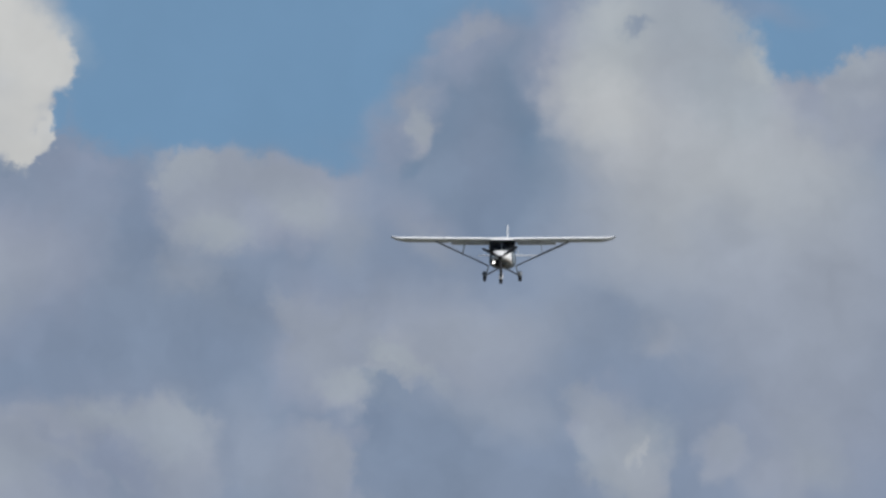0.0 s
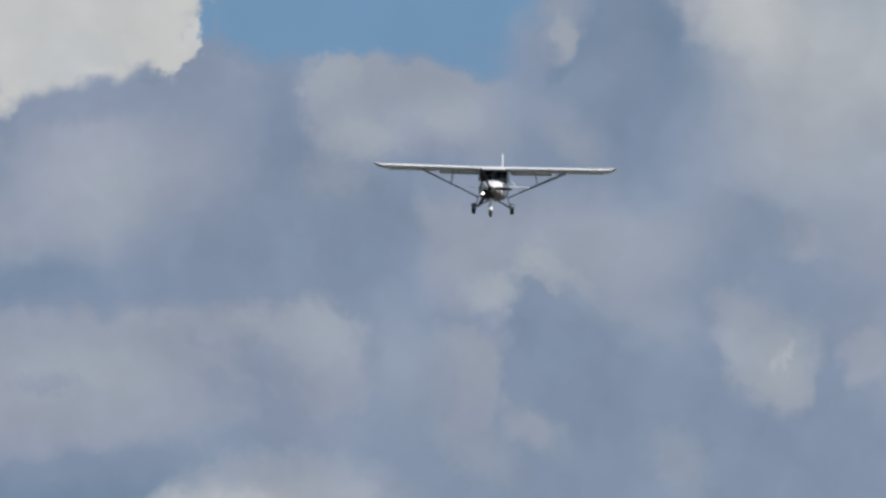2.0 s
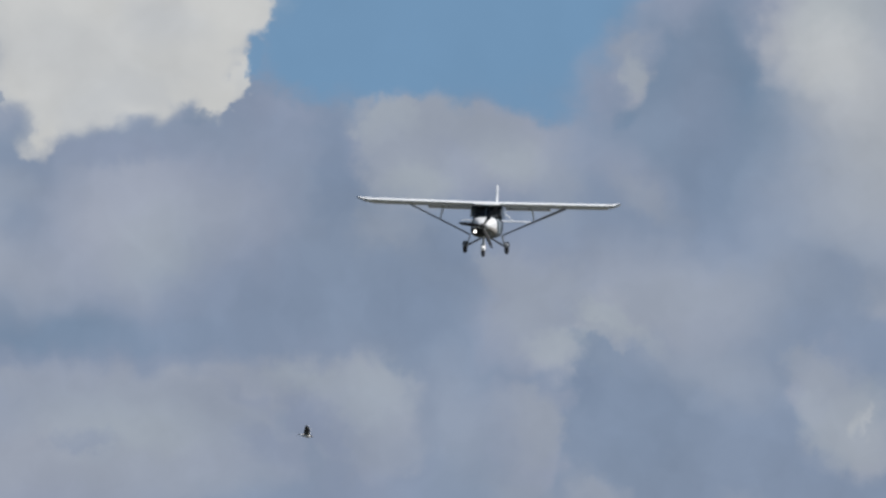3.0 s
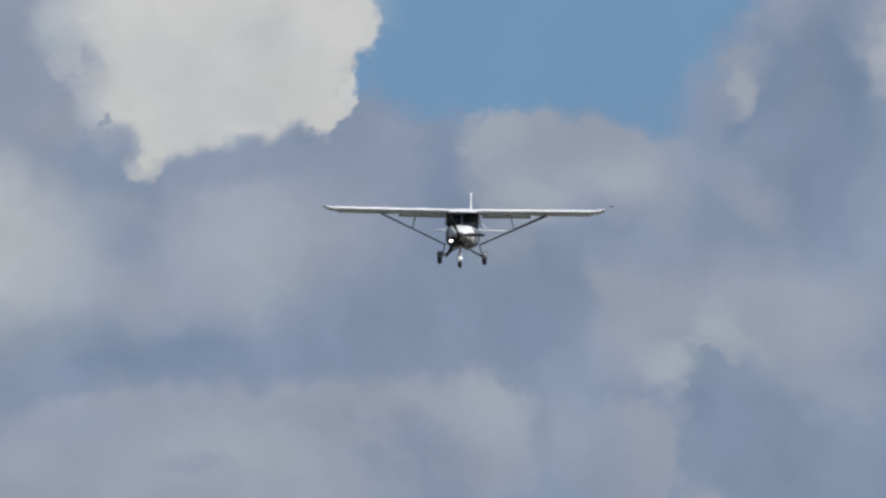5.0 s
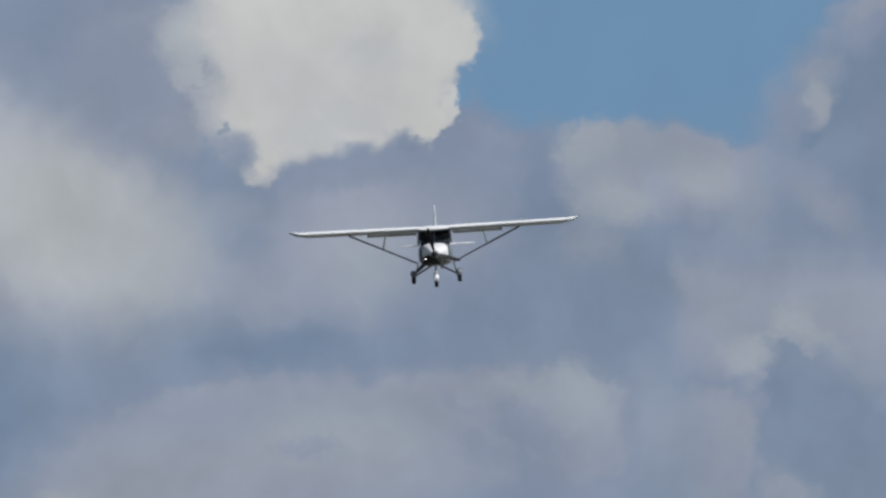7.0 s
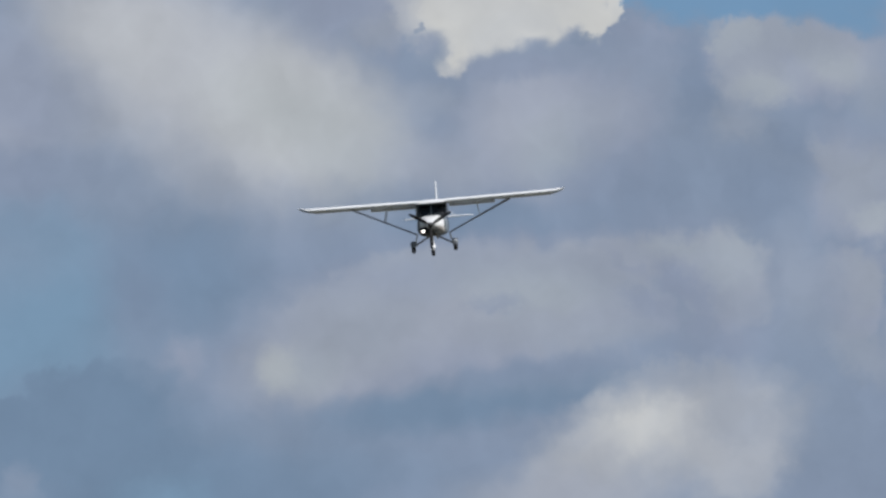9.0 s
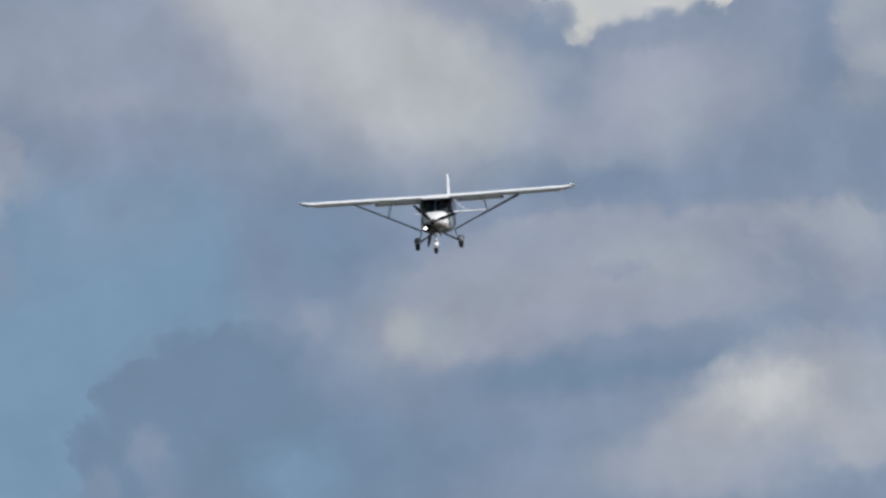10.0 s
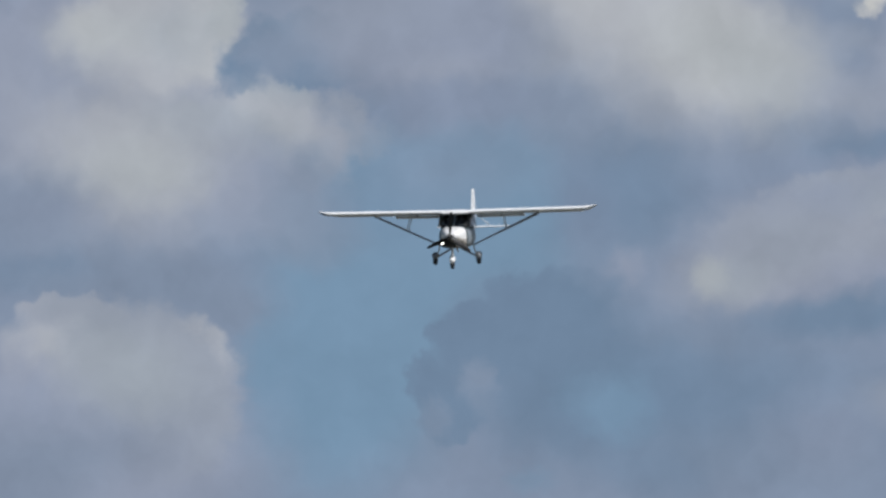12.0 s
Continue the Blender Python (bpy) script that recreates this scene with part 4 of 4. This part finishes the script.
        part("lift_strut", tube([(s * 0.56, -0.18, -1.13), (s * 2.78, 0.42, -0.12)], 0.021), TUBE, plane, "grey streamlined wing strut")
        part("short_strut", tube([(s * 1.70, -0.28, -0.585), (s * 1.58, -0.28, -0.05)], 0.014), TUBE_LIGHT, plane)
        part("short_strut", tube([(s * 1.68, 0.12, -0.59), (s * 1.58, 0.3, -0.06)], 0.014), TUBE_LIGHT, plane)
        # tailplane
        tail = part("tailplane", loft([at(0.05, 3.86, -0.585, 0.80, 0.07, 0, 0), at(0.9, 3.96, -0.585, 0.66, 0.07, 0, 0), at(1.20, 4.08, -0.585, 0.50, 0.06, 0, 0), at(1.27, 4.2, -0.585, 0.3, 0.05, 0, 0)]), FABRIC, plane, "white tailplane")
        part("elevator", loft([at(0.08, 4.52, -0.59, 0.34, 0.08, radians(-3), 0), at(1.2, 4.5, -0.59, 0.26, 0.08, radians(-3), 0)]), FABRIC, tail)
        part("tail_brace", tube([(s * 0.62, 4.2, -0.58), (s * 0.03, 4.2, -0.05)], 0.011), TUBE_LIGHT, plane)
        # main gear: a leg up to the strut root, a bracing leg to the keel
        leg = part("gear_leg", tube([(s * 0.57, -0.36, -1.12), (s * 0.69, -0.30, -1.55)], 0.024), TUBE_LIGHT, plane, "grey main gear leg")
        part("brace_leg", tube([(s * 0.15, -0.32, -1.22), (s * 0.71, -0.30, -1.53)], 0.032), TUBE, plane, "dark bracing leg")
        part("axle", tube([(s * 0.65, -0.30, -1.57), (s * 0.81, -0.30, -1.57)], 0.02), TUBE, leg)
        build_wheel(plane, s * 0.748, -0.30, -1.60, 0.185, 0.07, "grey wheel guard", GUARD, 0.05)

    # fin and rudder
    def upright(z, y, chord, thick):
        return [(p[2], p[1], z) for p in foil(0, y, 0, chord, thick, 0, 0)]
    fin = part("fin", loft([upright(-0.55, 3.45, 1.15, 0.07), upright(-0.1, 3.72, 0.86, 0.075), upright(0.4, 3.95, 0.60, 0.08), upright(0.68, 4.06, 0.46, 0.08), upright(0.73, 4.14, 0.34, 0.06)]), FIN, plane, "white upright tail fin")
    part("rudder", loft([upright(-0.62, 4.60, 0.40, 0.08), upright(0.1, 4.58, 0.34, 0.08), upright(0.70, 4.50, 0.28, 0.08)]), FABRIC, fin, "white rudder")

    # nose gear
    noseleg = part("nose_leg", tube([(0, -1.45, -1.10), (0, -1.52, -1.42), (0, -1.55, -1.72)], [0.035, 0.045, 0.03]), PAINT, plane, "white nose gear leg")
    part("fork", loft([oval(-1.62, 0, -1.56, 0.04, 0.13, 2.4, 16), oval(-1.54, 0, -1.56, 0.085, 0.17, 2.4, 16), oval(-1.42, 0, -1.58, 0.06, 0.13, 2.4, 16)]), PAINT, noseleg, "white leg fairing")
    build_wheel(plane, 0, -1.55, -1.75, 0.165, 0.062, "white nose wheel guard", PAINT, 0.06)

    # propeller, its own turning part
    prop = part("propeller", loft([oval(-0.17, 0, 0, 0.012, 0.012, 2, 20), oval(-0.13, 0, 0, 0.055, 0.055, 2, 20), oval(-0.05, 0, 0, 0.09, 0.09, 2, 20), oval(0.05, 0, 0, 0.10, 0.10, 2, 20)]), BLADE, plane, "black three-bladed propeller")
    prop.matrix_basis = pose(0, -2.12, -0.81)
    for k in range(3):
        rings = []
        for r, w, tw in ((0.06, 0.035, 50), (0.16, 0.05, 42), (0.32, 0.07, 30), (0.55, 0.065, 21), (0.76, 0.05, 15), (0.86, 0.025, 13)):
            a = radians(tw)
            ring = []
            for i in range(12):
                q = 2 * math.pi * i / 12
                u, v = w * math.cos(q), 0.16 * w * math.sin(q)
                ring.append((r, u * math.sin(a) + v * math.cos(a), u * math.cos(a) - v * math.sin(a)))
            rings.append(ring)
        part("blade", loft(rings), BLADE, prop, "black propeller blade", at=pose(0, 0, 0, 0, -120 * k, 0))
    return plane, prop


# ---- the birds: flying towards +x ----
def build_bird(label, size, coat, shade, wing_label):
    """One bird of the given size; its wings hinge at the shoulders."""
    bird = new("bird")
    tagged(bird, label, "bird")

    def along(x, w, h, z=0.0):
        return [(x * size, p[0], p[2]) for p in oval(0, 0, z * size, w * size, h * size, 2, 14)]
    body = part("body", loft([along(-0.13, 0.012, 0.010), along(-0.09, 0.03, 0.027), along(0.0, 0.045, 0.042), along(0.07, 0.036, 0.036), along(0.10, 0.024, 0.026, 0.006)]), coat, bird)
    part("head", loft([along(0.085, 0.02, 0.02, 0.012), along(0.11, 0.027, 0.027, 0.014), along(0.135, 0.022, 0.022, 0.013), along(0.15, 0.009, 0.008, 0.010)]), shade, body, "grey head")
    part("beak", loft([along(0.147, 0.008, 0.006, 0.009), along(0.175, 0.002, 0.002, 0.004)]), BEAK, body)
    fan = ((-1, 0), (-0.5, 0.005), (0.5, 0.005), (1, 0), (0.5, -0.004), (-0.5, -0.004))
    part("tail", loft([[(x * size, w * c * size, t * size) for c, t in fan] for x, w in ((-0.10, 0.02), (-0.16, 0.04), (-0.21, 0.06))]), shade, bird, "short fanned tail")
    wings = []
    for s in (-1, 1):
        def skin(drop, inset):
            rings = []
            for k, (y, front, back, lift) in enumerate(((0.0, 0.06, -0.07, 0.0), (0.07, 0.075, -0.075, 0.012), (0.14, 0.07, -0.07, 0.014), (0.21, 0.04, -0.065, 0.006), (0.27, -0.02, -0.06, -0.004))):
                ring = []
                for i in range(10):
                    q = 2 * math.pi * i / 10
                    ring.append((((front + back) / 2 + inset * (front - back) / 2 * math.cos(q)) * size, s * y * inset * size, (lift - drop + 0.006 * (1 - k * 0.18) * math.sin(q)) * size))
                rings.append(ring)
            return loft(rings)
        wing = part("wing", skin(0.0, 1.0), coat, bird, wing_label, at=pose(0, s * 0.03 * size, 0.02 * size))
        # second skin below the wing; on the white bird its colour paints the shade
        part("underwing", skin(0.008, 0.96), shade, wing, "wing lining, darkened for shade on the white bird")
        wings.append(wing)
    return bird, wings


build_ground()
backdrop = build_backdrop()
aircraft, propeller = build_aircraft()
bird, bird_wings = build_bird("small white bird with grey head and shaded underwings, flapping across the sky", 1.0, FEATHER, FEATHER_DARK, "broad short wing")
glider, glider_wings = build_bird("tiny grey-brown bird gliding on stiff wings beside the clouds", 0.55, FEATHER_DUN, FEATHER_DUN, "stiff grey wing")
for hinge, side in zip(glider_wings, (-1, 1)):
    hinge.matrix_basis = pose(0, side * 0.0165, 0.011, side * 6, 0, 0)


# ---- what moves ----
def motions():
    """Everything that moves: the drifting cloud sheet, the aircraft and its propeller, the two birds."""
    walk(backdrop, [
        (0.0, pose(0, 2473.1, 239.8, 5.5)),
        (0.5, pose(0, 2465.9, 239.1, 5.5)),
        (1.0, pose(0, 2472.4, 239.8, 5.5)),
        (1.5, pose(0, 2471.0, 239.6, 5.5)),
        (2.0, pose(0, 2484.0, 240.9, 5.5)),
        (2.5, pose(0, 2412.3, 234.0, 5.5)),
        (3.0, pose(0, 2346.7, 227.7, 5.5)),
        (3.2, pose(0, 2345.4, 227.5, 5.5)),
        (4.8, pose(0, 2334.4, 226.5, 5.5)),
        (5.0, pose(0, 2337.7, 226.8, 5.5)),
        (5.5, pose(0, 2349.7, 228.0, 5.5)),
        (6.0, pose(0, 2414.0, 234.1, 5.5)),
        (6.5, pose(0, 2439.2, 236.6, 5.5)),
        (6.7, pose(0, 2466.3, 239.2, 5.5)),
        (8.3, pose(0, 2786.7, 270.0, 5.5)),
        (8.5, pose(0, 2849.5, 276.1, 5.5)),
        (9.0, pose(0, 2898.3, 280.8, 5.5)),
        (9.5, pose(0, 2922.9, 283.1, 5.5)),
        (10.0, pose(0, 2926.7, 283.5, 5.5)),
        (10.5, pose(0, 2872.0, 278.2, 5.5)),
        (11.0, pose(0, 2976.1, 288.3, 5.5)),
        (11.5, pose(0, 3171.6, 307.1, 5.5)),
        (12.0, pose(0, 3242.6, 313.9, 5.5)),
    ])
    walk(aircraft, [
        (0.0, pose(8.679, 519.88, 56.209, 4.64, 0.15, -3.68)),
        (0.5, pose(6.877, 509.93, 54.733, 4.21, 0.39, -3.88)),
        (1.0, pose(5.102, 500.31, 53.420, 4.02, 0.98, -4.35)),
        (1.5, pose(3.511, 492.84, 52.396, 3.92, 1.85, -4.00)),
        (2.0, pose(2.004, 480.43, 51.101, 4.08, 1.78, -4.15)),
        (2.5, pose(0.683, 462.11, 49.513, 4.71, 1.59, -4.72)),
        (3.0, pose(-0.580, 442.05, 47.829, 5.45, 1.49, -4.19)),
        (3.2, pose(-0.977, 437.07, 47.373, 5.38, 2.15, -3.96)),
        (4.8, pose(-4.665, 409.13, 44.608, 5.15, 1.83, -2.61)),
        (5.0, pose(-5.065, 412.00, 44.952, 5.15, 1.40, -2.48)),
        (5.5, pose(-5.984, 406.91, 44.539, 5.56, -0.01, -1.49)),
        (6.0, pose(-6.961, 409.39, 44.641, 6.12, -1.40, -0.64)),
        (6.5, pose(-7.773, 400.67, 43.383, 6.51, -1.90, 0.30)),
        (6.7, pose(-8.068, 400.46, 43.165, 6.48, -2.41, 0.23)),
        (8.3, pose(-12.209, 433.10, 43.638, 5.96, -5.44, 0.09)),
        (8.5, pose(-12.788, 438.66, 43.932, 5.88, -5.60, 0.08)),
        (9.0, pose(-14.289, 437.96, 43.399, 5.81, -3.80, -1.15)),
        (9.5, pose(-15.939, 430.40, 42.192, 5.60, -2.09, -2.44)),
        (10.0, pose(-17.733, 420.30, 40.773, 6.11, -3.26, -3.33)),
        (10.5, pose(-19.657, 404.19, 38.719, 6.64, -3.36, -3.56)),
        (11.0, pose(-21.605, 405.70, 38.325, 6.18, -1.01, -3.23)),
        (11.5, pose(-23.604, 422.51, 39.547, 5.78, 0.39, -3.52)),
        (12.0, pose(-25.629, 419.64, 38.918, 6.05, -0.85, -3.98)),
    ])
    # blade angle every half second; it turns in even steps between
    turns = ((0.0, 33), (0.5, -190), (1.0, -410), (1.5, -550), (2.0, -722), (2.5, -912), (3.0, -1145), (5.0, -1920), (5.5, -2148), (6.0, -2366), (6.5, -2585), (8.5, -3355), (9.0, -3571), (9.5, -3750), (10.0, -3944), (10.5, -4142), (11.0, -4342), (11.5, -4518), (12.0, -4715))
    rows = []
    for (t0, a0), (t1, a1) in zip(turns, turns[1:]):
        n = round((t1 - t0) * 10)
        rows += [(t0 + i / 10, pose(0, -2.12, -0.81, 0, -(a0 + (a1 - a0) * i / n), 0)) for i in range(n)]
    rows.append((turns[-1][0], pose(0, -2.12, -0.81, 0, -turns[-1][1], 0)))
    walk(propeller, rows)
    # the bird crosses at a steady 10 m/s
    walk(bird, [
        (0.0, pose(-33.68, 298.35, 32.24, 0, 9.9, 1.1)),
        (2.5, pose(-9.55, 298.83, 28.03, 0, 9.9, 1.1)),
        (3.0, pose(-4.73, 298.93, 27.19, 0, 9.9, 1.1)),
        (12.0, pose(82.11, 300.67, 12.04, 0, 9.9, 1.1)),
    ])
    # the far bird comes down from above and glides off to the east
    walk(glider, [
        (0.0, pose(-30.90, 500.0, 84.80, 0, 14, -12)),
        (3.0, pose(-16.20, 500.0, 72.00, 0, 14, -12)),
        (4.8, pose(-1.79, 500.0, 54.88, 0, 8, -12)),
        (5.5, pose(4.02, 500.0, 54.02, 0, 8, -12)),
        (6.5, pose(12.33, 500.0, 52.81, 0, 8, -12)),
        (12.0, pose(58.00, 500.0, 46.12, 0, 8, -12)),
    ])
    for wing, side in zip(bird_wings, (-1, 1)):
        rows = []
        for i in range(121):
            up = 54 * math.cos(2 * math.pi * (i - 30) / 3)
            rows.append((i / 10, pose(0, side * 0.03, 0.02, side * up, 0, 0)))
        walk(wing, rows)


motions()
